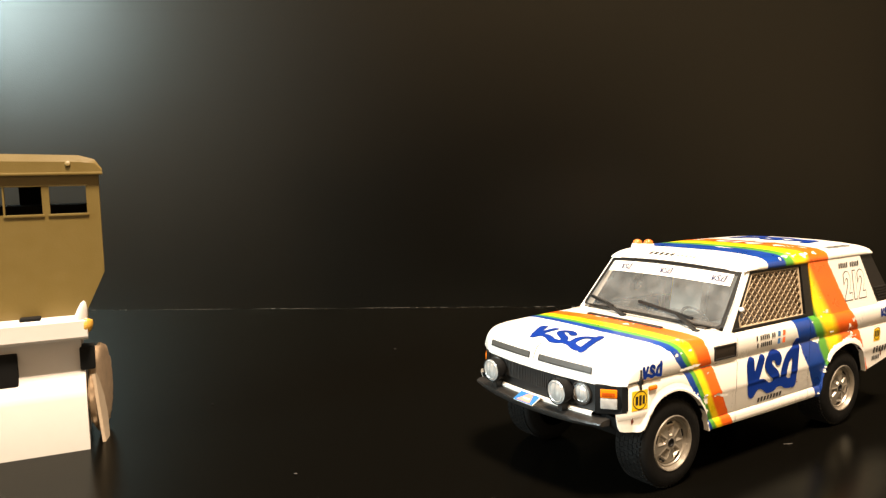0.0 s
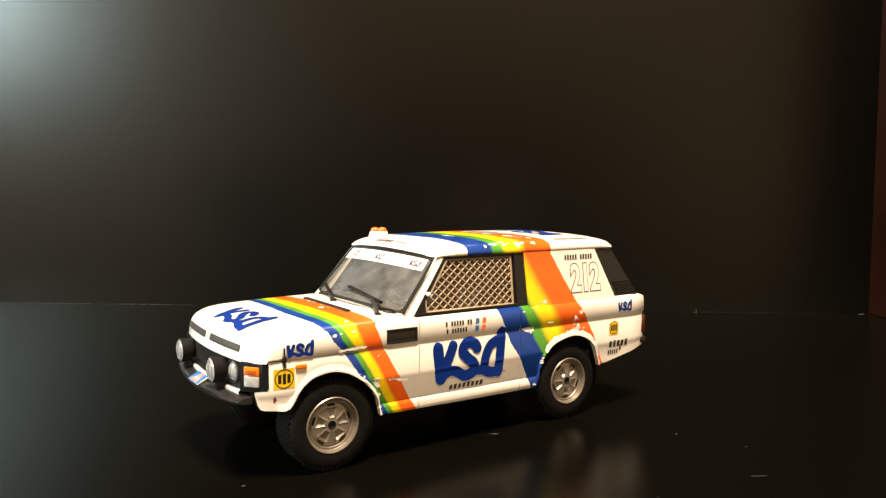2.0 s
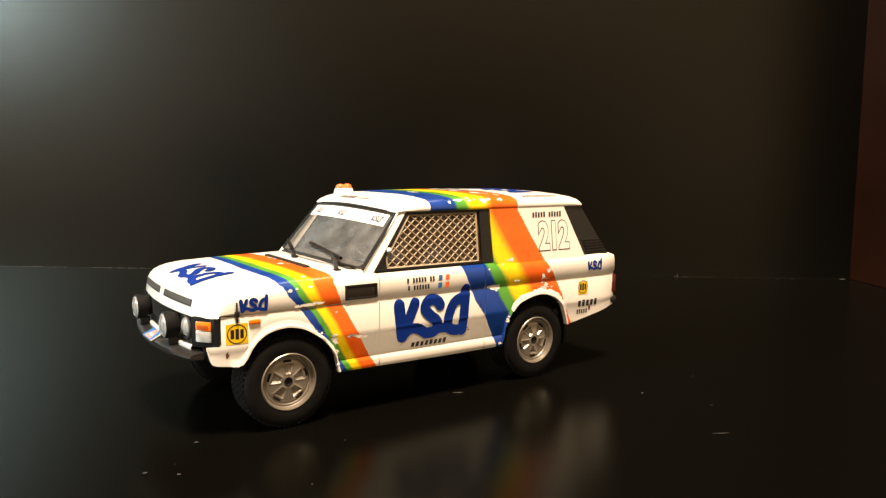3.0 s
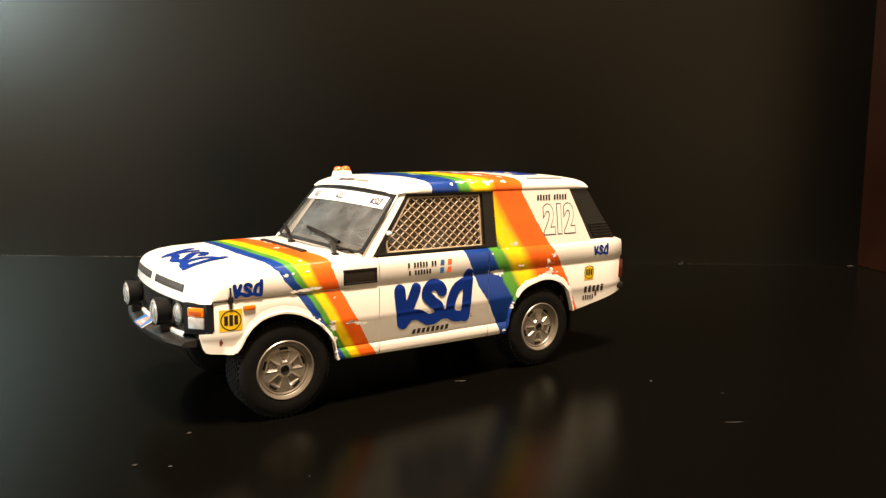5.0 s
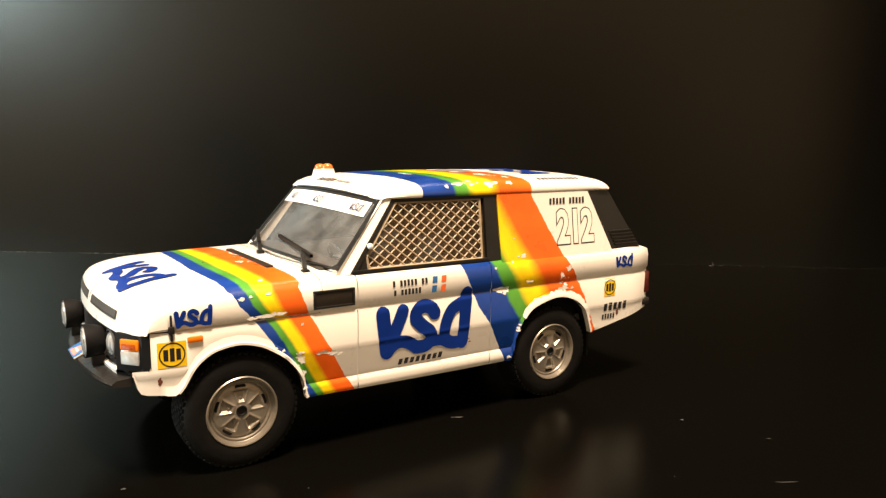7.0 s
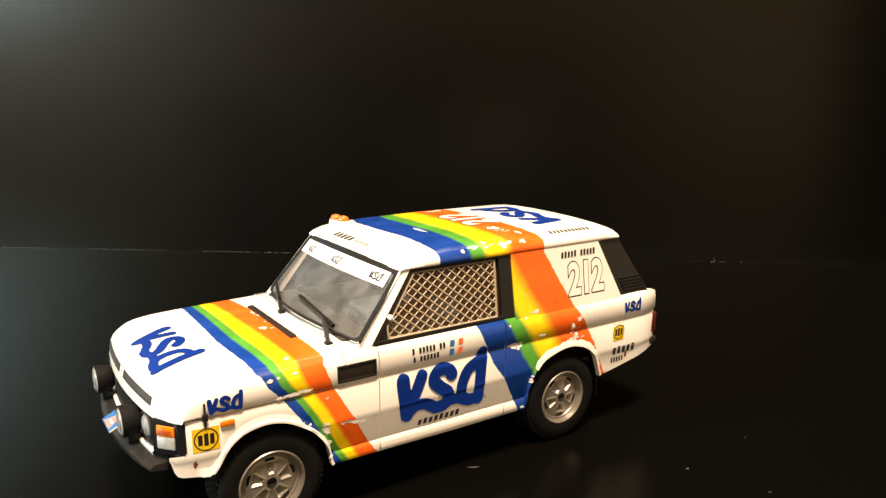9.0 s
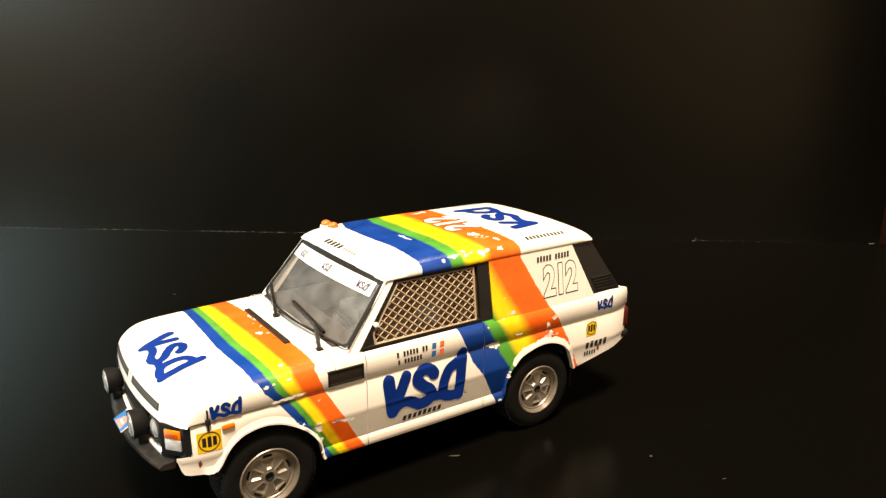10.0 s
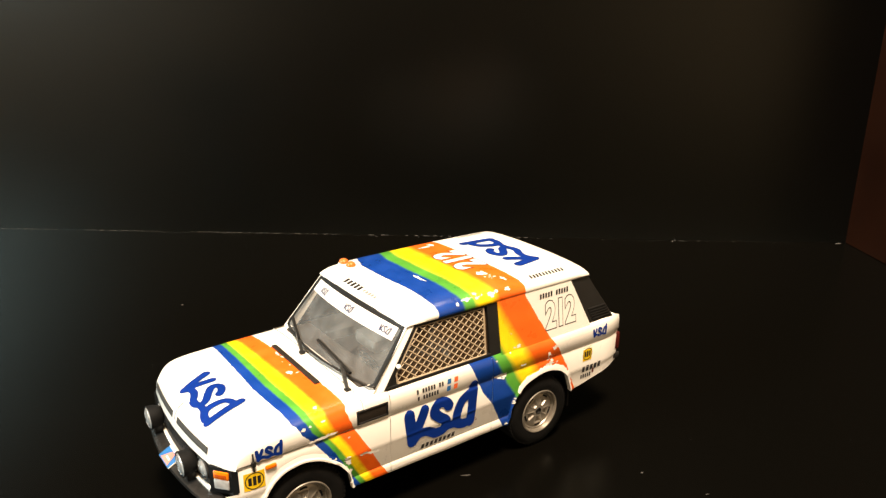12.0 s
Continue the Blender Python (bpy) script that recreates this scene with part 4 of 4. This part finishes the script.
def chip(a, b, wa, wb, skin, mat=CHIP, off=0.045):
    """A flake of missing paint with a torn outline."""
    n = 30
    ring, seed = [], rng.random() * 50
    for k in range(n):
        t = 2 * math.pi * k / n
        c, d = math.cos(t), math.sin(t)
        r = 0.80 + 0.55 * noise.noise((c * 1.3 + seed, d * 1.3, seed)) + 0.40 * noise.noise((c * 3.6, d * 3.6 + seed, seed)) + 0.22 * noise.noise((c * 8.0 + seed, d * 8.0, 3.0))
        r = max(0.25, r)
        ring.append((a + wa * r * c, b + wb * r * d))
    bm = bmesh.new()
    grid(bm, [[skin(a + (p[0] - a) * q, b + (p[1] - b) * q, off) for p in ring] for q in (0.02, 0.5, 1.0)], closed=True)
    return part("paint_chip", bm, mat, car)


# places along and up the body, with half sizes, in mm
for x, z, wx, wz in ((20.7, 21.2, 0.3, 0.25), (21.3, 16.2, 0.9, 0.75), (20.9, 15.5, 0.6, 0.7), (20.4, 13.4, 0.45, 0.5), (20.05, 9.6, 0.35, 0.3),
                     (17.2, 16.2, 1.1, 0.32), (15.6, 15.9, 1.0, 0.45), (14.5, 15.5, 0.4, 0.35), (-16.2, 26.6, 0.3, 0.25), (-17.0, 22.5, 1.4, 0.7), (-18.4, 22.3, 1.1, 0.75),
                     (-20.3, 27.4, 0.3, 0.2), (-24.2, 18.0, 0.25, 0.25), (-23.9, 23.4, 1.1, 0.35), (-33.6, 25.1, 1.0, 0.5), (-31.8, 23.8, 0.45, 0.8), (-32.5, 21.3, 1.3, 0.65),
                     (-31.2, 20.9, 0.7, 0.4), (-34.5, 21.2, 0.4, 0.3), (-27.1, 19.7, 1.1, 0.35), (-19.4, 9.6, 0.5, 0.4)):
    chip(x, z, wx, wz, on_flank)
for x, z, wx, wz in ((29.9, 26.1, 0.6, 0.3), (28.6, 26.3, 0.35, 0.2), (25.9, 26.5, 0.5, 0.2), (28.6, 23.1, 1.0, 0.3), (26.4, 23.2, 1.5, 0.32), (24.0, 23.3, 1.2, 0.28)):
    chip(x, z, wx, wz, on_bonnet_side)
for x, z, wx, wz in ((-22.9, 28.3, 0.9, 0.5), (-30.3, 32.2, 0.22, 0.2), (-21.0, 31.5, 0.2, 0.12)):
    chip(x, z, wx, wz, on_cabin)
for x, y, wx, wy in ((-7.4, 3.9, 0.5, 2.3), (-20.8, 9.2, 1.3, 1.3), (-23.2, 13.9, 0.5, 1.1), (-26.1, 11.0, 0.3, 0.5), (-12.8, 16.6, 0.7, 0.5), (-10.0, 17.5, 1.2, 0.5), (-7.4, 17.9, 0.5, 0.35), (-12.6, 17.8, 0.5, 0.3),
                     (-16.6, 17.8, 1.3, 0.6), (-18.2, 17.5, 0.6, 0.4), (-21.2, 17.6, 0.8, 0.45), (-27.5, 3.6, 1.6, 0.7), (-27.2, -3.8, 1.2, 1.6), (-23.3, -13.8, 0.9, 1.4), (-20.9, -13.0, 1.8, 0.6)):
    chip(x, y, wx, wy, on_roof)
for x, y, wx, wy in ((24.1, 3.2, 0.6, 0.9), (22.6, -6.0, 0.3, 1.2), (26.0, 17.6, 0.5, 0.5)):
    chip(x, y, wx, wy, on_bonnet)
for x, z, n, wx, wz, skin in ((26.0, 23.2, 10, 3.2, 0.3, on_bonnet_side), (16.2, 15.9, 8, 2.0, 0.5, on_flank), (20.6, 15.6, 6, 0.6, 1.4, on_flank), (-18.0, 22.6, 6, 1.8, 0.5, on_flank),
                              (-32.3, 23.0, 7, 1.6, 2.2, on_flank), (-27.0, 19.9, 6, 2.0, 0.4, on_flank), (-22.5, 28.2, 4, 1.5, 0.5, on_cabin), (-14.0, 17.5, 8, 4.0, 0.4, on_roof), (-21.0, 11.5, 6, 2.2, 3.2, on_roof), (22.6, 0.0, 7, 0.6, 7.0, on_bonnet)):
    for _ in range(n):
        q = rng.uniform(0.10, 0.32)
        chip(x + rng.gauss(0, 0.45) * wx, z + rng.gauss(0, 0.45) * wz, q * rng.uniform(0.8, 1.8), q * rng.uniform(0.6, 1.2), skin, CHIP, 0.055)
# worn edges of the wheel arches and of the sills
for arch, lo_, hi_, n in ((ARCH_R, 1, 4, 9), (ARCH_F, 8.4, 11, 6)):
    for _ in range(n):
        q = rng.uniform(lo_, hi_)
        k = min(int(q), len(arch) - 2)
        x = arch[k][0] + (arch[k + 1][0] - arch[k][0]) * (q - k)
        z = arch[k][1] + (arch[k + 1][1] - arch[k][1]) * (q - k)
        chip(x + rng.uniform(-0.15, 0.15), z + rng.uniform(0.5, 1.0), rng.uniform(0.2, 0.6), rng.uniform(0.15, 0.3), on_flank, CHIP, 0.13)
chip(41.7, 15.6, 0.35, 0.7, on_flank, RUST)
chip(-47.2, 14.9, 0.4, 1.0, on_flank, RUST)
for x, z in ((-10.2, 15.3), (-10.7, 13.9), (-10.4, 14.4)):
    chip(x, z, 0.35, 0.12, on_flank, RUST)

# white rolled edges of the wheel arches
for s in (1, -1):
    for arch in (ARCH_F, ARCH_R):
        wide = 1.0 if arch is ARCH_R else 0.4
        pts = arch[2:] if arch is ARCH_R else arch
        bm, rows = bmesh.new(), []
        fine = smooth_line([(x, z) for x, z in pts], 0.5)
        for i, (x, z) in enumerate(fine):
            d = fine[min(i + 1, len(fine) - 1)] - fine[max(i - 1, 0)]
            d = d / np.linalg.norm(d)
            out = np.array((d[1], -d[0]))
            if out[1] < 0 and abs(out[1]) > 0.3:
                out = -out
            if out[0] * (x - (30.3 if x > 0 else -30.3)) < 0 and abs(out[0]) > abs(out[1]):
                out = -out
            y = flank(x, z)
            worn = wide * min(1.0, 0.35 + 0.13 * i, 0.40 + 0.07 * (len(fine) - 1 - i)) * (1.0 + (rng.uniform(-0.22, 0.3) if wide > 0.5 else 0.0))
            edge = [(x + out[0] * k, z + out[1] * k) for k in (-0.12, -0.15, 0.2, 0.6 * worn, worn, worn + 0.02)]
            rows.append([(p, s * (y - 1.0 if k == 0 else flank(p, q) + (0.10, 0.10, 0.16, 0.13, 0.07, -0.3)[k]), q) for k, (p, q) in enumerate(edge)])
        grid(bm, rows)
        part("arch_lip", bm, PLAIN_WHITE, car, "worn white arch lip")

# wing vent, side lamp, bonnet catch, bonnet grilles, air intake
for s in (1, -1):
    vent = new("wing_vent")
    vent.parent = car
    part("insert", boxed((12.2, min(s * 20.3, s * 20.86), 23.5), (18.5, max(s * 20.3, s * 20.86), 25.8), 0.1), VENT, vent, "dark brown insert")
    for x0, x1, z0, z1 in ((11.8, 18.85, 25.7, 26.1), (11.8, 18.85, 23.2, 23.6), (11.8, 12.25, 23.5, 25.8), (18.4, 18.85, 23.5, 25.8)):
        part("frame_bar", boxed((x0, min(s * 20.3, s * 21.0), z0), (x1, max(s * 20.3, s * 21.0), z1), 0.12), BLACK, vent)
    part("side_lamp", boxed((35.7, min(s * 20.2, s * 21.1), 20.75), (37.9, max(s * 20.2, s * 21.1), 21.65), 0.3), ORANGE_LENS, car, "orange side lamp")
    bm = boxed((39.85, min(s * 20.2, s * 21.0), 21.3), (40.15, max(s * 20.2, s * 21.0), 25.0), 0.08)
    box(bm, (39.6, min(s * 20.2, s * 21.15), 22.3), (40.4, max(s * 20.2, s * 21.15), 23.4), 0.15)
    part("bonnet_catch", bm, BLACK, car, "black bonnet catch")
    bm = bmesh.new()
    a, b = (1.2, 14.6) if s > 0 else (-14.6, -1.2)
    grid(bm, [[on_bonnet(17.3 + (p - 17.3) / (NOSE - 17.3) * (nose(y) - 17.3), y, 0.05) for p in (46.72, 46.86, 47.0, 47.08)] for y in np.linspace(a, b, 14)])
    slot = part("bonnet_slot", bm, DARK_GREY, car, "dark slot in the bonnet's front edge")
    bm = bmesh.new()
    grid(bm, [[on_bonnet(17.3 + (p - 17.3) / (NOSE - 17.3) * (nose(y) - 17.3), y, 0.09) for p in (46.78, 46.87, 46.97, 47.03)] for y in np.linspace(a + 0.35, b - 0.35, 14)])
    part("insert", bm, SLOT, slot, "grey ribbed insert")
bm = bmesh.new()
box(bm, (21.0, -10.0, 27.8), (22.2, 10.4, 28.85), 0.25)
part("air_intake", bm, VENT, car, "dark air intake slot")
bm = bmesh.new()
grid(bm, [[on_bonnet(x, y, 0.03) for y in (-0.12, 0.12)] for x in np.linspace(44.8, 47.05, 10)])
part("bonnet_seam", bm, DARK_GREY, car)

# black lamp surround on the wing, behind the indicator
for s in (1, -1):
    bm, rows = bmesh.new(), []
    for x in np.linspace(42.75, 43.75, 8):
        drop = 0.45 if x < 42.9 else 0.0
        lo_, hi_ = 17.25 + drop, 22.35 - drop
        y0 = flank(42.75, 20) + 0.07
        rows.append([(x, s * (y0 - 0.55 * (x - 42.75)), z) for z in np.linspace(lo_, hi_, 8)])
    grid(bm, rows)
    part("lamp_surround", bm, MATT_BLACK, car, "black lamp surround")

# body meshes sheared to suit the camera path: far side forward and up
body_shear = Matrix(((1, -0.032, 0, 0.032 * 20.1 * MM), (0, 1, 0, 0), (0, -0.016, 1, 0.016 * 20.1 * MM), (0, 0, 0, 1)))
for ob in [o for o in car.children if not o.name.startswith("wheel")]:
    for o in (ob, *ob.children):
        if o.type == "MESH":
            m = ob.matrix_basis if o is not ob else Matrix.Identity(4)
            o.data.transform(m.inverted() @ body_shear @ m)

# ---- the half-built truck ----
truck = new("model_truck")
truck.matrix_world = pose(-0.077, 0.168, 0, 0, 0, 25)
tagged(truck, "half-built khaki van body set on a white card chassis", "model truck")
W0, W1 = -48.0, 1.2
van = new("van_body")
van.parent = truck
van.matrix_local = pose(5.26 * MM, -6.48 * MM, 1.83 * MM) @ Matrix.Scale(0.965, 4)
# rear wall with window openings: piers, header and lower panel with cut corners
bm = bmesh.new()
D = 13.0
for u0, u1 in ((W0, -46.0), (-38.2, -36.5), (-28.8, -27.0), (-19.2 - 0.1, -18.9), (-11.2, -9.6), (-1.7, W1)):
    box(bm, (u0, D, 54.5), (u1, D + 1.2, 61.0))
box(bm, (W0, D, 61.0), (W1, D + 1.2, 64.5))
rows = []
for d in (D, D + 1.2):
    rows.append([(W0, d, 54.5), (W1, d, 54.5), (W1, d, 40.0), (-4.0, d, 29.0), (W0 + 5, d, 29.0), (W0, d, 40.0)])
for row in rows:
    bm.faces.new([bm.verts.new(Vector(p) * MM) for p in row])
grid(bm, rows, closed=True)
part("rear_wall", bm, KHAKI, van, "khaki wall with window openings")
bm = bmesh.new()
for u0, u1 in ((-18.9, -11.2), (-9.6, -1.7)):
    for lo_, hi_ in (((u0 - 0.4, D - 0.35, 53.9), (u1 + 0.4, D, 54.5)), ((u0 - 0.4, D - 0.2, 61.0), (u1 + 0.4, D, 61.3))):
        box(bm, lo_, hi_, 0.1)
part("window_ledge", bm, KHAKI, van)
for name, lo_, hi_ in (("side_wall", (W1 - 1.2, D + 1.2, 40), (W1, 50, 64.5)), ("side_wall", (W0, D + 1.2, 40), (W0 + 1.2, 50, 64.5)), ("front_wall", (W0 + 1.2, 49, 40), (-26.0, 50, 64.5)), ("floor_plate", (W0 + 2, D + 1.2, 38.5), (W1 - 2, 50, 40))):
    part(name, boxed(lo_, hi_), KHAKI, van)
part("front_post", boxed((-18.2, 40, 40), (-11.5, 44, 64.4)), MATT_BLACK, van)
# black block added inside, standing in for the dark interior behind the windows
part("inner_bench", boxed((W0 + 2, 25, 40), (-2, 45, 56.3)), MATT_BLACK, van)
bm, rows = bmesh.new(), []
for v in (D - 1.0, D - 0.5, D + 2, 35, 51):
    e = 1.0 if v == D - 1.0 else 0.0
    rows.append([(W0 - 1.2, v, 63.7), (W0 - 1.2, v, 65.0 - e * 0.4), (W0 + 0.6, v, 67.3 - e), (W0 + 4, v, 68.3 - e * 1.6), (-24, v, 68.9 - e * 1.8), (W1 - 4, v, 68.3 - e * 1.6), (W1 - 0.6, v, 67.3 - e), (W1 + 0.9, v, 65.0 - e * 0.4), (W1 + 0.9, v, 63.7)])
grid(bm, rows)
bm.faces.new([bm.verts.new(Vector(p) * MM) for p in rows[0]])
part("roof", bm, KHAKI, van, "khaki roof with a rolled edge")
bm = bmesh.new()
box(bm, (W0 - 1.3, D - 1.35, 63.6), (W1 + 1.0, D - 0.7, 64.3), 0.25)
part("gutter", bm, KHAKI, van)
part("rivet", lathe(bmesh.new(), [(0.7, 0), (0.6, 0.5), (0, 0.7)], pose(-5.2 * MM, (D - 0.8) * MM, 66.2 * MM, 70, 0, 0), 14), KHAKI, van)
# white card chassis
bm, rows = bmesh.new(), []
for u in np.linspace(-46, 2.1, 12):
    rows.append([(u, 22, 30.9), (u, 1.0, 30.5), (u, 0.2, 30.0), (u, 0.0, 26.4), (u, 0.6, 25.7), (u, 22, 25.7)])
grid(bm, rows, closed=True)
for row in (rows[0], rows[-1]):
    bm.faces.new([bm.verts.new(Vector(p) * MM) for p in row])
part("upper_card", bm, PAPER, truck, "white card step")
part("recess_card", boxed((-46, 4.0, 17.0), (0.4, 22, 25.8), 0.2), PAPER, truck)
bm, rows = bmesh.new(), []
for u in np.linspace(-46, 1.0, 12):
    rows.append([(u, 24, 17.9), (u, 3.6, 17.8), (u, 0.6, 14.0), (u, 0.0, 12.2), (u, 0.0, 0.0), (u, 24, 0.0)])
grid(bm, rows, closed=True)
for row in (rows[0], rows[-1]):
    bm.faces.new([bm.verts.new(Vector(p) * MM) for p in row])
part("lower_card", bm, PAPER, truck, "white card base block")
# solid black blocks stand in for the shade inside two openings
part("dark_opening", boxed((-30, 2.2, 14.9), (-12.6, 6, 23.4), 0.4), MATT_BLACK, truck)
part("side_hole", boxed((0.0, 3.0, 18.0), (3.2, 8.0, 23.4), 0.4), MATT_BLACK, truck)
bm = bmesh.new()
lathe(bm, [(0, -0.9), (8.4, -0.9), (9.8, -0.8), (10.6, -0.6), (10.9, 0), (10.5, 0.6), (9.6, 0.8), (8.4, 0.9), (0, 0.9)], Matrix.Identity(4), 96)
for v in bm.verts:
    r = math.hypot(v.co.x, v.co.y)
    if r > 0.0075:
        k = 1 + 0.09 * noise.noise(v.co * 420) + 0.06 * noise.noise(v.co * 1300) - 0.02
        v.co.x, v.co.y = v.co.x * k, v.co.y * k
bmesh.ops.transform(bm, matrix=pose(3.9 * MM, 13.0 * MM, 11.3 * MM, 0, 0, -12) @ pose(0, 0, 0, 0, 90, 0), verts=bm.verts)
part("card_wheel", bm, CARD_EDGE, truck, "rough-cut brown card wheel")
# a torn pale card offcut leaning on the wheel
bm, rows = bmesh.new(), []
for k in range(13):
    t = k / 12
    z = 16.6 * t + 0.1
    w = 6.0 * (1 - (2 * t - 0.75) ** 2 / 1.9) + 0.5 * noise.noise((t * 9, 3.0, 1.0))
    x = 2.2 + 1.4 * (1 - t)
    rows.append([(x, 3.4, z), (x + 0.7, 3.5, z), (x + 0.9 + 0.16 * w, 3.5 + w, z), (x + 0.3 + 0.16 * w, 3.5 + w, z)])
grid(bm, rows, closed=True)
for row in (rows[0], rows[-1]):
    bm.faces.new([bm.verts.new(Vector(p) * MM) for p in row])
part("torn_card", bm, PALE_CARD, truck, "torn pale brown card offcut", smooth=False)
bm, rows = bmesh.new(), []
for z, w, d in ((29.6, 1.5, 1.0), (31.2, 1.35, 0.9), (32.8, 1.0, 0.75), (34.0, 0.55, 0.5), (34.5, 0.1, 0.1)):
    c = (0.6 + 0.22 * (z - 29.6), 1.5)
    rows.append([(c[0] + w * math.cos(a), c[1] + d * math.sin(a), z) for a in np.linspace(0, 2 * math.pi, 14)[:-1]])
grid(bm, rows, closed=True)
part("white_tab", bm, PAPER, truck, "pointed white tab")
PEG = material("yellow_rubber_peg", (0.55, 0.30, 0.045), 0.5, vary=0.15)
part("yellow_peg", lathe(bmesh.new(), [(0, -1.7), (0.9, -1.6), (1.35, -0.9), (1.4, 0.5), (1.1, 1.3), (0, 1.5)], pose(1.9 * MM, 1.4 * MM, 28.9 * MM, 0, 14, 0), 20), PEG, truck, "yellow rubber peg")
# black block in place of the shade between van and card
part("dark_gap", boxed((-11.6, 2.5, 30.3), (-7.4, 6.0, 31.2), 0.2), MATT_BLACK, truck)

# ---- dust and scratches on the shelf ----
rng = random.Random(11)
DUST = material("pale_dust", (0.044, 0.040, 0.034), 0.9, vary=0.3)
for y, z, length, width, turn in ((-0.062, 0.047, 0.0050, 0.0004, 62), (-0.050, 0.031, 0.0075, 0.0005, -68), (-0.071, 0.066, 0.0035, 0.0004, 35), (-0.085, 0.024, 0.0060, 0.0004, -50), (-0.034, 0.090, 0.0030, 0.0003, 80)):
    bm = bmesh.new()
    box(bm, (-0.04, -length * 500, -width * 500), (0.04, length * 500, width * 500), 0.0, turn=pose(0, y, z, turn))
    part("scratch", bm, DUST, side, "pale scratch", smooth=False)
bm = bmesh.new()


def fleck(x, y, length, width, turn):
    m = pose(x, y, 0.00015, 0, 0, turn)
    n = 9
    vs = []
    for k in range(n):
        a = 2 * math.pi * k / n
        r = rng.uniform(0.6, 1.0)
        vs.append(bm.verts.new(m @ Vector((math.cos(a) * length * r / 2, math.sin(a) * width * r / 2, rng.uniform(0, 0.00012)))))
    bm.faces.new(vs)


for x, y, l_, w_, a_ in ((0.082, 0.162, 0.003, 0.0005, 8), (0.183, 0.3295, 0.0022, 0.0012, 60), (0.187, 0.330, 0.003, 0.0006, -10), (0.130, 0.138, 0.004, 0.00012, 3), (0.031, 0.120, 0.0012, 0.0005, 30),
                         (0.0365, 0.1195, 0.0008, 0.0006, 0), (0.035, 0.133, 0.0010, 0.0005, 20), (0.255, 0.3245, 0.004, 0.0012, 20), (-0.012, 0.262, 0.0014, 0.0008, 0), (-0.025, 0.151, 0.0010, 0.0006, 0),
                         (-0.058, 0.201, 0.0009, 0.0006, 0), (0.134, 0.154, 0.0012, 0.0003, 0), (0.122, 0.162, 0.0008, 0.0006, 0)):
    fleck(x, y, l_, w_, a_)
for _ in range(260):
    fleck(rng.uniform(-0.3, 0.25), rng.uniform(0.06, 0.33), rng.uniform(0.00012, 0.0004), rng.uniform(0.0001, 0.0003), rng.uniform(0, 180))
for k in range(110):
    x = -0.32 + 0.57 * k / 110
    fleck(x + rng.uniform(-0.002, 0.002), 0.3452 - x * math.tan(radians(4.6)) - rng.uniform(0.0, 0.0016), rng.uniform(0.0004, 0.0022), rng.uniform(0.00012, 0.0003), rng.uniform(-25, 15))
for k in range(240):
    x = -0.34 + 0.46 * k / 240 + rng.uniform(-0.0012, 0.0012)
    if noise.noise((x * 60, 2.0, 0.0)) > -0.12:
        y = 0.3466 - x * math.tan(radians(4.6)) - rng.uniform(0.0, 0.0003)
        long_, tall = rng.uniform(0.0003, 0.0011), rng.uniform(0.00004, 0.00012)
        vs = [bm.verts.new((x + dx * long_, y - dx * long_ * 0.08 - (0.0002 if dz == 0 else 0.0), dz * tall + 0.00003)) for dx, dz in ((-1, 0), (1, 0), (0.7, 1), (-0.6, 1))]
        bm.faces.new(vs)
# a wisp of lint standing in the corner
for k in range(3):
    x, lean = 0.1845 + rng.uniform(-0.0006, 0.0006), rng.uniform(-0.0006, 0.0006)
    y, tall = 0.3300, rng.uniform(0.0010, 0.0026)
    bm.faces.new([bm.verts.new(p) for p in ((x, y, 0.0001), (x + 0.0001, y, 0.0001), (x + lean + 0.00007, y + 0.0006, tall), (x + lean, y + 0.0006, tall))])
tagged(part("dust", bm, DUST, smooth=False), "pale dust specks and fine scratches on black shelf", "dust", kind="stuff")
